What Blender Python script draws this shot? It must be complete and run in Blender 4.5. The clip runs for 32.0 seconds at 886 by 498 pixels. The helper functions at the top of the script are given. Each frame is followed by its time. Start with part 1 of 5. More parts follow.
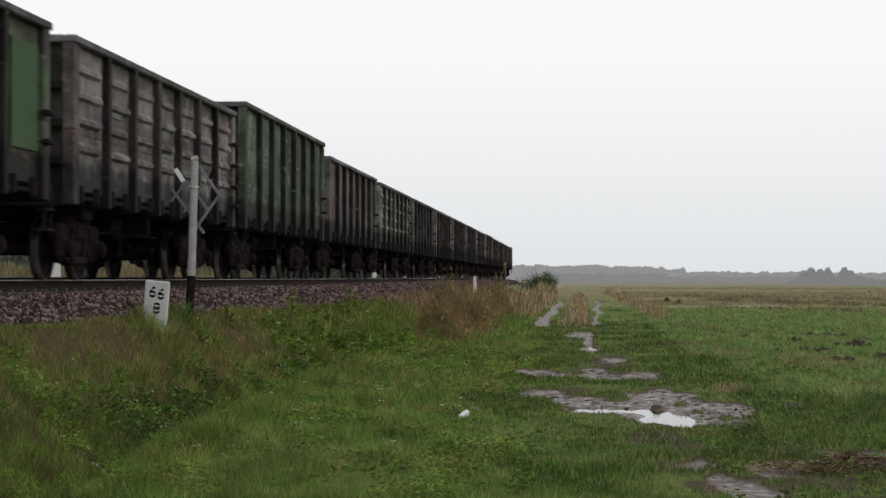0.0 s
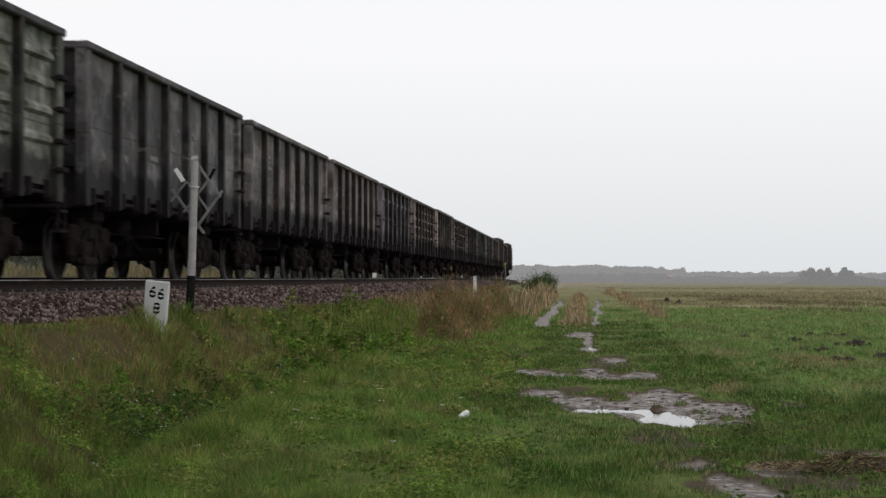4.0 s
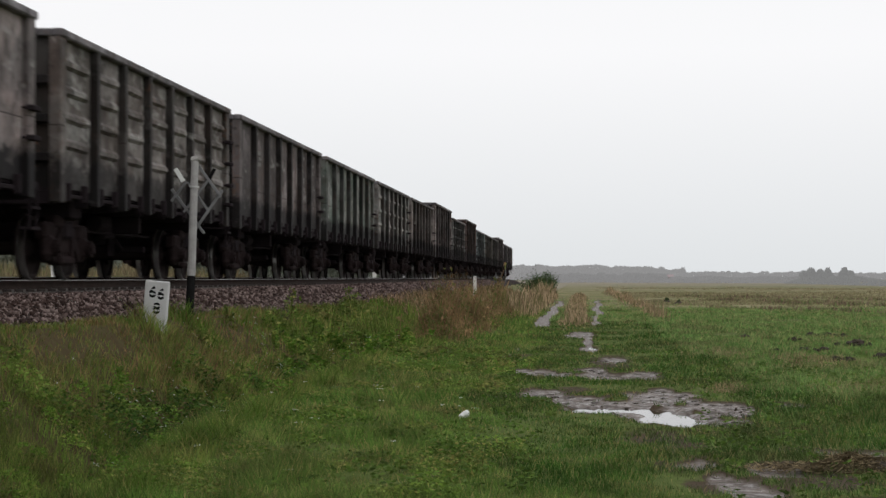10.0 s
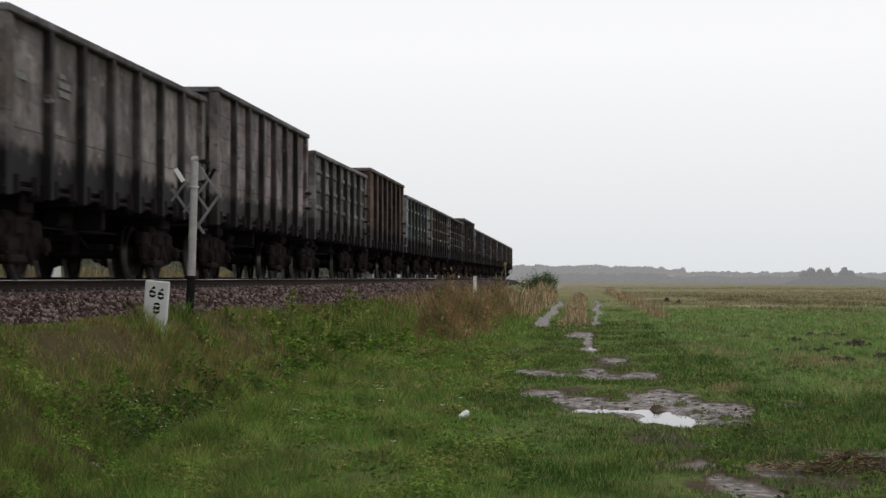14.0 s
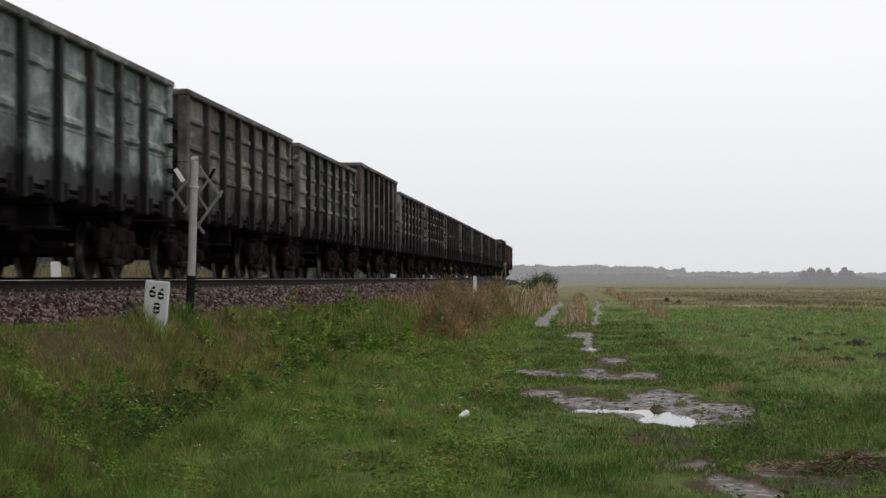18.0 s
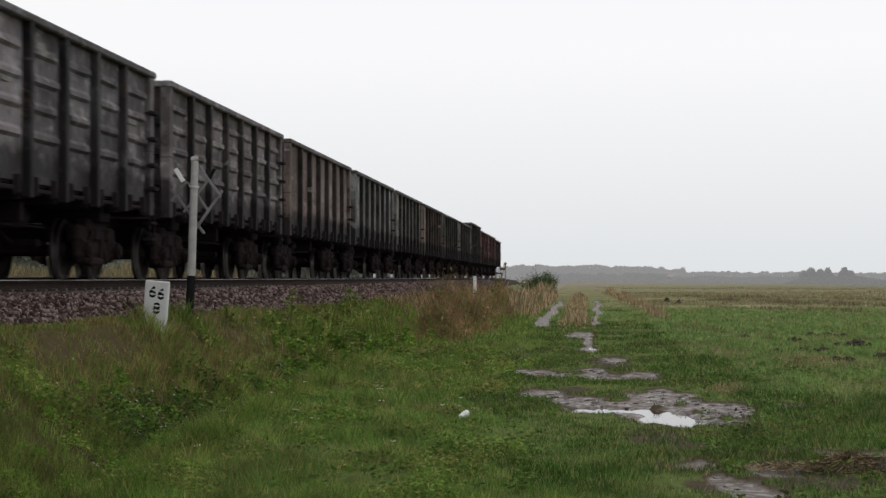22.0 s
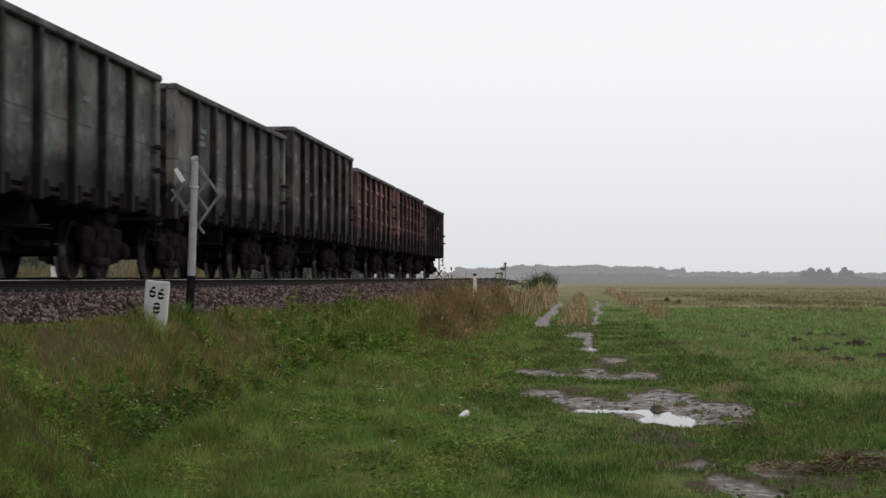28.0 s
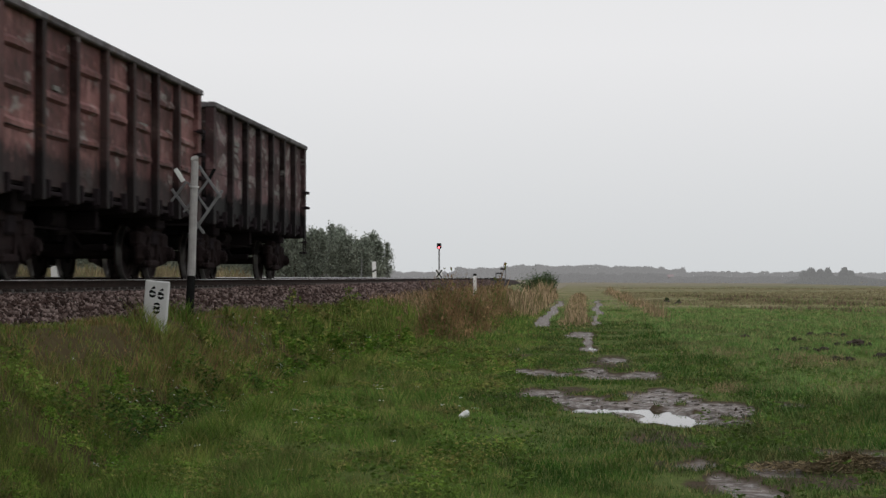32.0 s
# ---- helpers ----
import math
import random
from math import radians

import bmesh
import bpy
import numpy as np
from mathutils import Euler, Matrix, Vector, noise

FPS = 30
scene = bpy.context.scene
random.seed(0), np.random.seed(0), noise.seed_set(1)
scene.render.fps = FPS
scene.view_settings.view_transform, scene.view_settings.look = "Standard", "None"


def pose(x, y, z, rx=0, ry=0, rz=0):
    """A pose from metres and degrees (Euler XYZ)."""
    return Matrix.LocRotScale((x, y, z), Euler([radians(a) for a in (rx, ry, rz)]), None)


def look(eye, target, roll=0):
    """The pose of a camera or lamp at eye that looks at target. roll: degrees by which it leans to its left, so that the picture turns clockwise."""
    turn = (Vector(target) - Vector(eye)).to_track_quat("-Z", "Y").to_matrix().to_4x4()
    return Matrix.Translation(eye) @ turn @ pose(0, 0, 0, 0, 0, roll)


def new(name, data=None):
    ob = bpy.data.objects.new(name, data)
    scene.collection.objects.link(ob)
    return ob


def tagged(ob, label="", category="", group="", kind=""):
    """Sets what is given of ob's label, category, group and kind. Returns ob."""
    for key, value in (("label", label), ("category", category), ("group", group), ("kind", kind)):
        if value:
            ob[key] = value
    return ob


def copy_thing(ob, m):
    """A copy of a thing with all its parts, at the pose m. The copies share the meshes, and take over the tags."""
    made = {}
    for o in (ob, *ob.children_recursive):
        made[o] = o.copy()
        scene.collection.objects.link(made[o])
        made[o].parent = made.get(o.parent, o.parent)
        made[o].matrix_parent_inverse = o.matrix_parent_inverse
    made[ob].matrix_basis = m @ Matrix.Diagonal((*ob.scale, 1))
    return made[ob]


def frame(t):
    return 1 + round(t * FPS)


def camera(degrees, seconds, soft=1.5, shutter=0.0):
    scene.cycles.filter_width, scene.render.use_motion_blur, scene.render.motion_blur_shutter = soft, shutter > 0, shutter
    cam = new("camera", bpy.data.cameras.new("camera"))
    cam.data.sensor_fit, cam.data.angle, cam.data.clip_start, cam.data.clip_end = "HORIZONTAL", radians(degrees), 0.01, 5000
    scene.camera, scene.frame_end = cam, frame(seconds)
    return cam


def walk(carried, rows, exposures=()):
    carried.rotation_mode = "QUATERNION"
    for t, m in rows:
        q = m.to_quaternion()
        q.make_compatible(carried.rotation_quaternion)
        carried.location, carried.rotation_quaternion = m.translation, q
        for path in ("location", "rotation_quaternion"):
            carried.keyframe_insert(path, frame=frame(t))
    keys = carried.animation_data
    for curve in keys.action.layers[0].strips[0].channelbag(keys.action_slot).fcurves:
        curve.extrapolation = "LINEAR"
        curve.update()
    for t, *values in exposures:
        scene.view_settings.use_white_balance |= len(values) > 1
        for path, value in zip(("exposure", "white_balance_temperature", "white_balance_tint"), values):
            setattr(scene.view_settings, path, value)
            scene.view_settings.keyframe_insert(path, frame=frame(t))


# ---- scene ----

# Plan: y runs along the railway away from the camera, x to its right, z up; the dirt track lies at z = 0.
SECONDS = 32.0
EYE = Vector((0.0, 0.0, 1.30))
TURN, TILT, LEAN = 4.272, 0.889, 0.0
RAIL_Z = 1.27          # top of the rails
TRACK_X = -8.92        # centre line of the railway at y = 0
BEND_1, START_1 = 24690.0, 0.56
BEND_2, START_2 = 420.0, 218.0

cam = camera(26.85, SECONDS, soft=1.45, shutter=0.4)
SHOT = pose(*EYE, 90 + TILT, 0, TURN) @ pose(0, 0, 0, 0, 0, LEAN)
walk(cam, [(0.0, SHOT), (SECONDS, SHOT)],
     exposures=[(0.0, 0.0), (26.0, 0.0), (28.0, -0.03), (29.5, -0.08), (31.0, -0.16), (32.0, -0.23)])

# ---- light: an overcast, hazy sky ----
world = bpy.data.worlds.new("overcast_sky")
scene.world = world
world.use_nodes = True
wn, wl = world.node_tree.nodes, world.node_tree.links
wn.clear()
sky = wn.new("ShaderNodeTexSky")
sky.sky_type, sky.sun_disc = "NISHITA", False
sky.sun_elevation, sky.sun_rotation = radians(48), radians(200)
sky.dust_density = 4.0
hsv = wn.new("ShaderNodeHueSaturation")
hsv.inputs["Saturation"].default_value = 0.15
hsv.inputs["Value"].default_value = 1.0
wl.new(sky.outputs[0], hsv.inputs["Color"])
geo = wn.new("ShaderNodeTexCoord")
sep = wn.new("ShaderNodeSeparateXYZ")
wl.new(geo.outputs["Generated"], sep.inputs[0])
ramp = wn.new("ShaderNodeValToRGB")
tones = ramp.color_ramp.elements
tones[0].position, tones[0].color = 0.0, (0.785, 0.81, 0.828, 1)
tones[1].position, tones[1].color = 1.0, (0.86, 0.865, 0.88, 1)
for spot, tone in ((0.12, (0.985, 0.985, 1.0, 1)), (0.4, (0.92, 0.925, 0.94, 1))):
    tones.new(spot).color = tone
wl.new(sep.outputs["Z"], ramp.inputs[0])
cloud = wn.new("ShaderNodeVectorMath")
cloud.operation = "SCALE"
cloud.inputs["Scale"].default_value = 10.0
wl.new(ramp.outputs[0], cloud.inputs[0])
both = wn.new("ShaderNodeMix")
both.data_type = "RGBA"
both.inputs["Factor"].default_value = 0.94
wl.new(hsv.outputs[0], both.inputs["A"])
wl.new(cloud.outputs[0], both.inputs["B"])
back = wn.new("ShaderNodeBackground")
back.inputs["Strength"].default_value = 0.1
wl.new(both.outputs["Result"], back.inputs["Color"])
wout = wn.new("ShaderNodeOutputWorld")
wl.new(back.outputs[0], wout.inputs[0])
sun = new("sun", bpy.data.lights.new("sun", "SUN"))
sun.data.energy, sun.data.angle, sun.data.color = 0.5, radians(25), (1.0, 0.97, 0.93)
sun.matrix_world = look((0, 0, 60), (-10, 40, 0))


# ---- materials ----
class Nodes:
    """A material under construction."""
    def __init__(self, name, rough=0.7, metal=0.0, spec=0.3):
        self.m = bpy.data.materials.new(name)
        self.m.use_nodes = True
        self.t = self.m.node_tree
        self.b = self.t.nodes["Principled BSDF"]
        self.b.inputs["Roughness"].default_value = rough
        self.b.inputs["Metallic"].default_value = metal
        self.b.inputs["Specular IOR Level"].default_value = spec

    def add(self, kind, **values):
        n = self.t.nodes.new("ShaderNode" + kind)
        for key, value in values.items():
            n.inputs[key].default_value = value
        return n

    def link(self, a, b):
        self.t.links.new(a, b)

    def coords(self, scale=(1, 1, 1), shift=(0, 0, 0), space="Object"):
        c = self.add("TexCoord")
        m = self.add("Mapping", Scale=scale, Location=shift)
        self.link(c.outputs[space], m.inputs[0])
        return m.outputs[0]

    def noise(self, vec, scale, detail=4.0, rough=0.55):
        n = self.add("TexNoise", Scale=scale, Detail=detail, Roughness=rough)
        self.link(vec, n.inputs["Vector"])
        return n.outputs[0]

    def ramp(self, fac, a, b):
        n = self.add("MapRange")
        n.inputs["From Min"].default_value, n.inputs["From Max"].default_value = a, b
        self.link(fac, n.inputs[0])
        return n.outputs[0]

    def math(self, op, a, b):
        n = self.t.nodes.new("ShaderNodeMath")
        n.operation = op
        n.use_clamp = op not in ("SUBTRACT", "ABSOLUTE")
        for i, v in enumerate((a, b)):
            if isinstance(v, (int, float)):
                n.inputs[i].default_value = v
            else:
                self.link(v, n.inputs[i])
        return n.outputs[0]

    def mix(self, fac, a, b):
        n = self.add("Mix")
        n.data_type = "RGBA"
        for key, v in (("Factor", fac), ("A", a), ("B", b)):
            sock = n.inputs[key] if key == "Factor" else [s for s in n.inputs if s.name == key and s.type == "RGBA"][0]
            if isinstance(v, (int, float)):
                sock.default_value = v
            elif isinstance(v, tuple):
                sock.default_value = (*v[:3], 1)
            else:
                self.link(v, sock)
        return [s for s in n.outputs if s.type == "RGBA"][0]

    def color(self, c):
        if isinstance(c, tuple):
            self.b.inputs["Base Color"].default_value = (*c[:3], 1)
        else:
            self.link(c, self.b.inputs["Base Color"])
        return self

    def bump(self, h, strength=0.3, dist=0.01):
        n = self.add("Bump", Strength=strength, Distance=dist)
        self.link(h, n.inputs["Height"])
        self.link(n.outputs[0], self.b.inputs["Normal"])
        return self


def plain(name, c1, c2, scale=6.0, rough=0.7, metal=0.0, spec=0.3, bump=0.2):
    """Two tones broken up at two sizes, with a fine relief."""
    n = Nodes(name, rough, metal, spec)
    v = n.coords()
    big, fine = n.noise(v, scale), n.noise(v, scale * 9)
    f = n.math("MULTIPLY", n.ramp(big, 0.3, 0.7), n.ramp(fine, 0.15, 0.75))
    n.color(n.mix(f, c1, c2)).bump(fine, bump, 0.01)
    return n.m


def leafy(name, c1, c2, c3=None, dry=0.15, patch=0.5, brown=None):
    """Foliage: a tone for every blade, patches over the ground, some light through the leaf."""
    n = Nodes(name, 0.65, 0.0, 0.1)
    g = n.add("NewGeometry")
    v = n.coords()
    p = n.ramp(n.noise(v, patch, 6.0, 0.65), 0.38, 0.63)
    c = n.mix(p, c1, c2)
    if brown:
        b = n.math("MULTIPLY", n.ramp(n.noise(n.coords(shift=(31, 7, 0)), patch * 0.9, 6.0, 0.65), 0.47, 0.60), n.ramp(n.noise(v, patch * 7.0, 3.0), 0.25, 0.6))
        c = n.mix(n.math("MULTIPLY", b, 0.88), c, brown)
    if c3:
        sel = n.math("GREATER_THAN", n.math("ADD", g.outputs["Random Per Island"], n.math("MULTIPLY", n.ramp(n.noise(v, patch * 1.7, 3.0), 0.45, 0.75), 0.35)), 1.0 - dry)
        c = n.mix(sel, c, c3)
    h = n.add("HueSaturation")
    # clumps of darker and fresher growth, a hand to an arm across
    clump = n.add("MapRange")
    clump.inputs["From Min"].default_value, clump.inputs["From Max"].default_value = 0.36, 0.66
    clump.inputs["To Min"].default_value, clump.inputs["To Max"].default_value = 0.72, 1.52
    n.link(n.noise(n.coords(scale=(1, 0.55, 1), shift=(5, 11, 0)), 2.6, 4.0, 0.6), clump.inputs[0])
    tone = n.add("Math")
    tone.operation = "MULTIPLY"
    n.link(n.ramp(g.outputs["Random Per Island"], -0.5, 0.92), tone.inputs[0])
    n.link(clump.outputs[0], tone.inputs[1])
    n.link(tone.outputs[0], h.inputs["Value"])
    n.link(c, h.inputs["Color"])
    n.color(h.outputs[0])
    tr = n.add("BsdfTranslucent")
    n.link(h.outputs[0], tr.inputs["Color"])
    mx = n.add("MixShader", Fac=0.4)
    n.link(n.b.outputs[0], mx.inputs[1])
    n.link(tr.outputs[0], mx.inputs[2])
    n.link(mx.outputs[0], n.t.nodes["Material Output"].inputs[0])
    return n.m


def wagon_paint(base, second, rust, chalk, dirt, seed, seams=(2.2,)):
    """Old wagon paint: faded patches, rust, chalked and cleaned spots, coal dust caked along the lower edge."""
    n = Nodes("wagon_paint", 0.72, 0.0, 0.14)
    sh = (seed * 7.3, seed * 3.1, seed * 1.7)
    info = n.add("ObjectInfo")
    own_shift = n.add("VectorMath")
    own_shift.operation = "SCALE"
    own_shift.inputs[0].default_value = (17.0, 41.0, 9.0)
    n.link(info.outputs["Random"], own_shift.inputs["Scale"])

    def spread(scale=(1, 1, 1), shift=sh):
        """Coordinates that differ from plate to plate."""
        a = n.add("VectorMath")
        n.link(n.coords(scale=scale, shift=shift), a.inputs[0])
        n.link(own_shift.outputs[0], a.inputs[1])
        return a.outputs[0]
    v = spread()
    streak = spread((1, 2.2, 0.35))
    big, fine = n.noise(v, 0.55, 5.0), n.noise(v, 14.0, 5.0)
    st = n.noise(streak, 1.6, 6.0, 0.65)
    mid = n.noise(spread((1, 1.0, 0.8), (sh[2], sh[0], sh[1])), 1.9, 4.0, 0.6)
    c = n.mix(n.ramp(big, 0.40, 0.60), base, second)
    c = n.mix(n.math("MULTIPLY", n.ramp(mid, 0.54, 0.62), 0.7), c, tuple(min(1.0, x * 1.7 + 0.02) for x in second))
    c = n.mix(n.math("MULTIPLY", n.ramp(mid, 0.47, 0.39), 0.7), c, (0.05, 0.037, 0.034))
    c = n.mix(n.math("MULTIPLY", n.ramp(st, 0.42, 0.75), 0.55), c, tuple(x * 0.45 for x in base))
    c = n.mix(n.math("MULTIPLY", n.ramp(n.math("MULTIPLY", st, fine), 0.36 - 0.14 * rust, 0.44 - 0.12 * rust), 0.7), c, (0.16, 0.085, 0.055))
    plate = n.noise(spread((0.0, 0.5, 1.5)), 1.0, 0.0, 0.0)
    c = n.mix(n.math("MULTIPLY", n.ramp(plate, 0.50, 0.47), 0.45), c, tuple(x * 0.42 for x in base))
    c = n.mix(n.math("MULTIPLY", n.ramp(plate, 0.60, 0.64), 0.4), c, tuple(min(1.0, x * 1.5 + 0.02) for x in second))
    # broad blotches: warm rust bleeding through, greenish and pale repaint
    blot = n.noise(spread((1, 0.8, 0.9), (sh[0] + 3.0, sh[2], sh[1])), 1.25, 6.0, 0.62)
    c = n.mix(n.math("MULTIPLY", n.ramp(blot, 0.53, 0.63), 0.12 + 0.42 * rust), c, tuple(0.45 * x + 0.55 * y for x, y in zip(base, (0.150, 0.088, 0.068))))
    wash = n.noise(spread((1, 0.7, 0.7), (sh[1], sh[0] + 8.0, sh[2])), 0.9, 5.0, 0.6)
    c = n.mix(n.math("MULTIPLY", n.ramp(wash, 0.55, 0.66), 0.4), c, tuple(min(1.0, x * 1.55 + 0.035) for x in base))
    own = n.add("HueSaturation")
    n.link(n.ramp(info.outputs["Random"], -1.1, 0.85), own.inputs["Value"])
    n.link(c, own.inputs["Color"])
    c = own.outputs[0]
    ch = spread((1, 1.1, 2.6))
    cm = n.ramp(n.noise(ch, 1.3, 3.0, 0.5), 0.68 - 0.1 * chalk, 0.74 - 0.09 * chalk)
    c = n.mix(n.math("MULTIPLY", n.math("MULTIPLY", cm, n.ramp(fine, 0.3, 0.6)), 0.55), c, (0.42, 0.41, 0.39))
    co = n.add("TexCoord")
    sp = n.add("SeparateXYZ")
    n.link(co.outputs["Object"], sp.inputs[0])
    for level in seams:
        seam = n.math("LESS_THAN", n.math("ABSOLUTE", n.math("SUBTRACT", sp.outputs["Z"], level), 0.0), 0.012)
        c = n.mix(n.math("MULTIPLY", n.math("MULTIPLY", seam, n.ramp(fine, 0.3, 0.5)), 0.75), c, (0.03, 0.022, 0.018))
    # small scuffs: bare dark spots and rubbed pale ones
    scuff = n.noise(spread((1, 1.3, 1.0), (sh[1], sh[2], sh[0])), 5.5, 5.0, 0.65)
    c = n.mix(n.math("MULTIPLY", n.ramp(scuff, 0.44, 0.34), 0.65), c, (0.03, 0.024, 0.022))
    c = n.mix(n.math("MULTIPLY", n.ramp(scuff, 0.60, 0.70), 0.25 + 0.3 * min(1.0, chalk)), c, tuple(min(1.0, 1.8 * x + 0.06) for x in second))
    edge = n.ramp(sp.outputs["Z"], 1.98, 1.36)
    soot = n.ramp(n.math("MULTIPLY", edge, n.ramp(n.noise(v, 3.2, 5.0, 0.7), 0.2, 0.62)), 0.16, 0.36)
    c = n.mix(n.math("MULTIPLY", soot, dirt), c, (0.0095, 0.0078, 0.0086))
    n.color(c).bump(fine, 0.25, 0.01)
    return n.m


STEEL_DARK = plain("sooty_steel", (0.020, 0.0155, 0.0175), (0.034, 0.027, 0.030), 5.0, 0.95, 0.0, 0.03)
STEEL_BOGIE = plain("dusty_cast_steel", (0.018, 0.0125, 0.013), (0.043, 0.030, 0.030), 4.0, 0.95, 0.0, 0.05)
WHEEL = plain("brown_wheel_steel", (0.017, 0.012, 0.012), (0.030, 0.021, 0.020), 7.0, 0.85, 0.0, 0.1)
TREAD = plain("polished_tread", (0.35, 0.34, 0.33), (0.5, 0.49, 0.48), 9.0, 0.3, 1.0)
RAIL_TOP = plain("polished_rail_head", (0.5, 0.49, 0.48), (0.62, 0.61, 0.6), 3.0, 0.28, 1.0, 0.5, 0.05)
RAIL_RUST = plain("rusty_rail", (0.02, 0.014, 0.012), (0.045, 0.03, 0.024), 6.0, 0.9, 0.0, 0.06)
SLEEPER_GREY = plain("stained_concrete", (0.07, 0.06, 0.055), (0.13, 0.115, 0.105), 5.0, 0.9)
CONCRETE = plain("weathered_concrete", (0.30, 0.29, 0.28), (0.42, 0.41, 0.39), 5.0, 0.9)
SIGN_PAINT = plain("dirty_white_paint", (0.50, 0.50, 0.50), (0.62, 0.62, 0.61), 9.0, 0.7)
MARKING = plain("worn_marking", (0.12, 0.115, 0.11), (0.36, 0.35, 0.33), 11.0, 0.8, 0.0, 0.1)
PATCH_GREEN = plain("green_repair_paint", (0.055, 0.10, 0.045), (0.075, 0.125, 0.06), 5.0, 0.7, 0.0, 0.12)
WHITE = plain("white_paint", (0.7, 0.7, 0.7), (0.8, 0.8, 0.79), 8.0, 0.5)
POST_GREY = plain("flaking_whitewash", (0.29, 0.28, 0.275), (0.50, 0.485, 0.475), 9.0, 0.85)
ARM_GREY = plain("galvanised_arm", (0.16, 0.16, 0.165), (0.25, 0.25, 0.255), 9.0, 0.6, 0.3)
BLACK = plain("black_paint", (0.008, 0.008, 0.008), (0.018, 0.018, 0.018), 9.0, 0.85, 0.0, 0.08)
BARK = plain("bark", (0.06, 0.05, 0.04), (0.13, 0.11, 0.09), 6.0, 0.9)


def stone_material():
    n = Nodes("ballast_stone", 0.9, 0.0, 0.06)
    g = n.add("NewGeometry")
    r = n.add("ValToRGB")
    e = r.color_ramp.elements
    e[0].color, e[1].color = (0.017, 0.010, 0.009, 1), (0.30, 0.232, 0.215, 1)
    mid = e.new(0.5)
    mid.color = (0.062, 0.036, 0.031, 1)
    n.link(g.outputs["Random Per Island"], r.inputs[0])
    v = n.coords()
    n.color(n.mix(n.math("MULTIPLY", n.noise(v, 30.0), 0.4), r.outputs[0], (0.06, 0.05, 0.045))).bump(n.noise(v, 60.0), 0.3, 0.01)
    return n.m


STONE = stone_material()
BED = plain("ballast_bed", (0.024, 0.019, 0.018), (0.075, 0.058, 0.054), 14.0, 0.95, 0.0, 0.04, 0.6)


def ground_material():
    """Meadow soil and turf; the attribute "mud" marks the wet ruts, "dry" the straw-coloured strips."""
    n = Nodes("meadow_ground", 0.8, 0.0, 0.3)
    v = n.coords()
    big = n.noise(v, 0.35, 6.0, 0.6)
    fine = n.noise(v, 7.0, 6.0, 0.7)
    far = n.noise(n.coords(scale=(0.012, 0.11, 1)), 1.0, 5.0, 0.6)
    c = n.mix(n.ramp(fine, 0.3, 0.7), (0.050, 0.080, 0.017), (0.10, 0.140, 0.036))
    c = n.mix(n.math("MULTIPLY", n.ramp(big, 0.45, 0.75), 0.6), c, (0.095, 0.105, 0.035))
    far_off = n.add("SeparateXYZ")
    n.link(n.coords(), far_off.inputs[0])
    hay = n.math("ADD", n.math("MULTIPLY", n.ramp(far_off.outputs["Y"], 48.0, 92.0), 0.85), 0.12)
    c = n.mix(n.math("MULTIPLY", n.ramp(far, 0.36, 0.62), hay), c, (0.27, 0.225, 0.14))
    # Mist over the far meadow, put into its colour as grey-tan with distance.
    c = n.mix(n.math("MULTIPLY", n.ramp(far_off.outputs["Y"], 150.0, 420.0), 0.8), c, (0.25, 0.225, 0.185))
    dry = n.add("Attribute")
    dry.attribute_name = "dry"
    c = n.mix(n.math("MULTIPLY", dry.outputs["Fac"], n.ramp(fine, 0.2, 0.6)), c, (0.15, 0.115, 0.065))
    # Dead matter under the ditch plants, darkened to paint the shade between them.
    lit = n.add("Attribute")
    lit.attribute_name = "litter"
    c = n.mix(n.math("MULTIPLY", lit.outputs["Fac"], n.ramp(fine, 0.15, 0.55)), c, (0.062, 0.046, 0.024))
    mud = n.add("Attribute")
    mud.attribute_name = "mud"
    c = n.mix(n.ramp(n.math("ADD", mud.outputs["Fac"], n.math("MULTIPLY", fine, 0.12)), 0.16, 0.36), c, n.mix(fine, (0.05, 0.036, 0.024), (0.085, 0.065, 0.046)))
    mk = n.ramp(mud.outputs["Fac"], 0.35, 0.6)
    mudc = n.mix(n.ramp(n.noise(v, 6.0, 6.0, 0.7), 0.38, 0.64), (0.055, 0.042, 0.034), (0.185, 0.152, 0.135))
    n.color(n.mix(mk, c, mudc)).bump(n.math("ADD", fine, n.noise(v, 22.0)), 0.75, 0.02)
    rr = n.add("MapRange")
    rr.inputs["To Min"].default_value, rr.inputs["To Max"].default_value = 0.9, 0.30
    n.link(n.math("MULTIPLY", mk, n.ramp(n.noise(v, 9.0, 6.0, 0.7), 0.42, 0.60)), rr.inputs[0])
    n.link(rr.outputs[0], n.b.inputs["Roughness"])
    gl = n.add("MapRange")
    gl.inputs["To Min"].default_value, gl.inputs["To Max"].default_value = 0.02, 0.36
    n.link(mk, gl.inputs[0])
    n.link(gl.outputs[0], n.b.inputs["Specular IOR Level"])
    return n.m


def water_material():
    n = Nodes("puddle_water", 0.03, 0.0, 0.5)
    n.color((0.05, 0.045, 0.04))
    n.b.inputs["IOR"].default_value = 1.33
    return n.m


GROUND, WATER = ground_material(), water_material()
GRASS = leafy("meadow_grass", (0.046, 0.122, 0.020), (0.096, 0.184, 0.038), (0.28, 0.24, 0.10), 0.035, 0.7, (0.12, 0.12, 0.05))
FIELD = leafy("field_grass", (0.185, 0.355, 0.095), (0.295, 0.440, 0.145), (0.36, 0.30, 0.15), 0.05, 0.5, (0.26, 0.23, 0.12))
# Darker copy of the herbs: the shade down in the ditch, as colour.
DITCH_SHADE = leafy("ditch_bottom_herbs", (0.055, 0.118, 0.024), (0.115, 0.200, 0.042), (0.15, 0.12, 0.06), 0.05, 0.9)
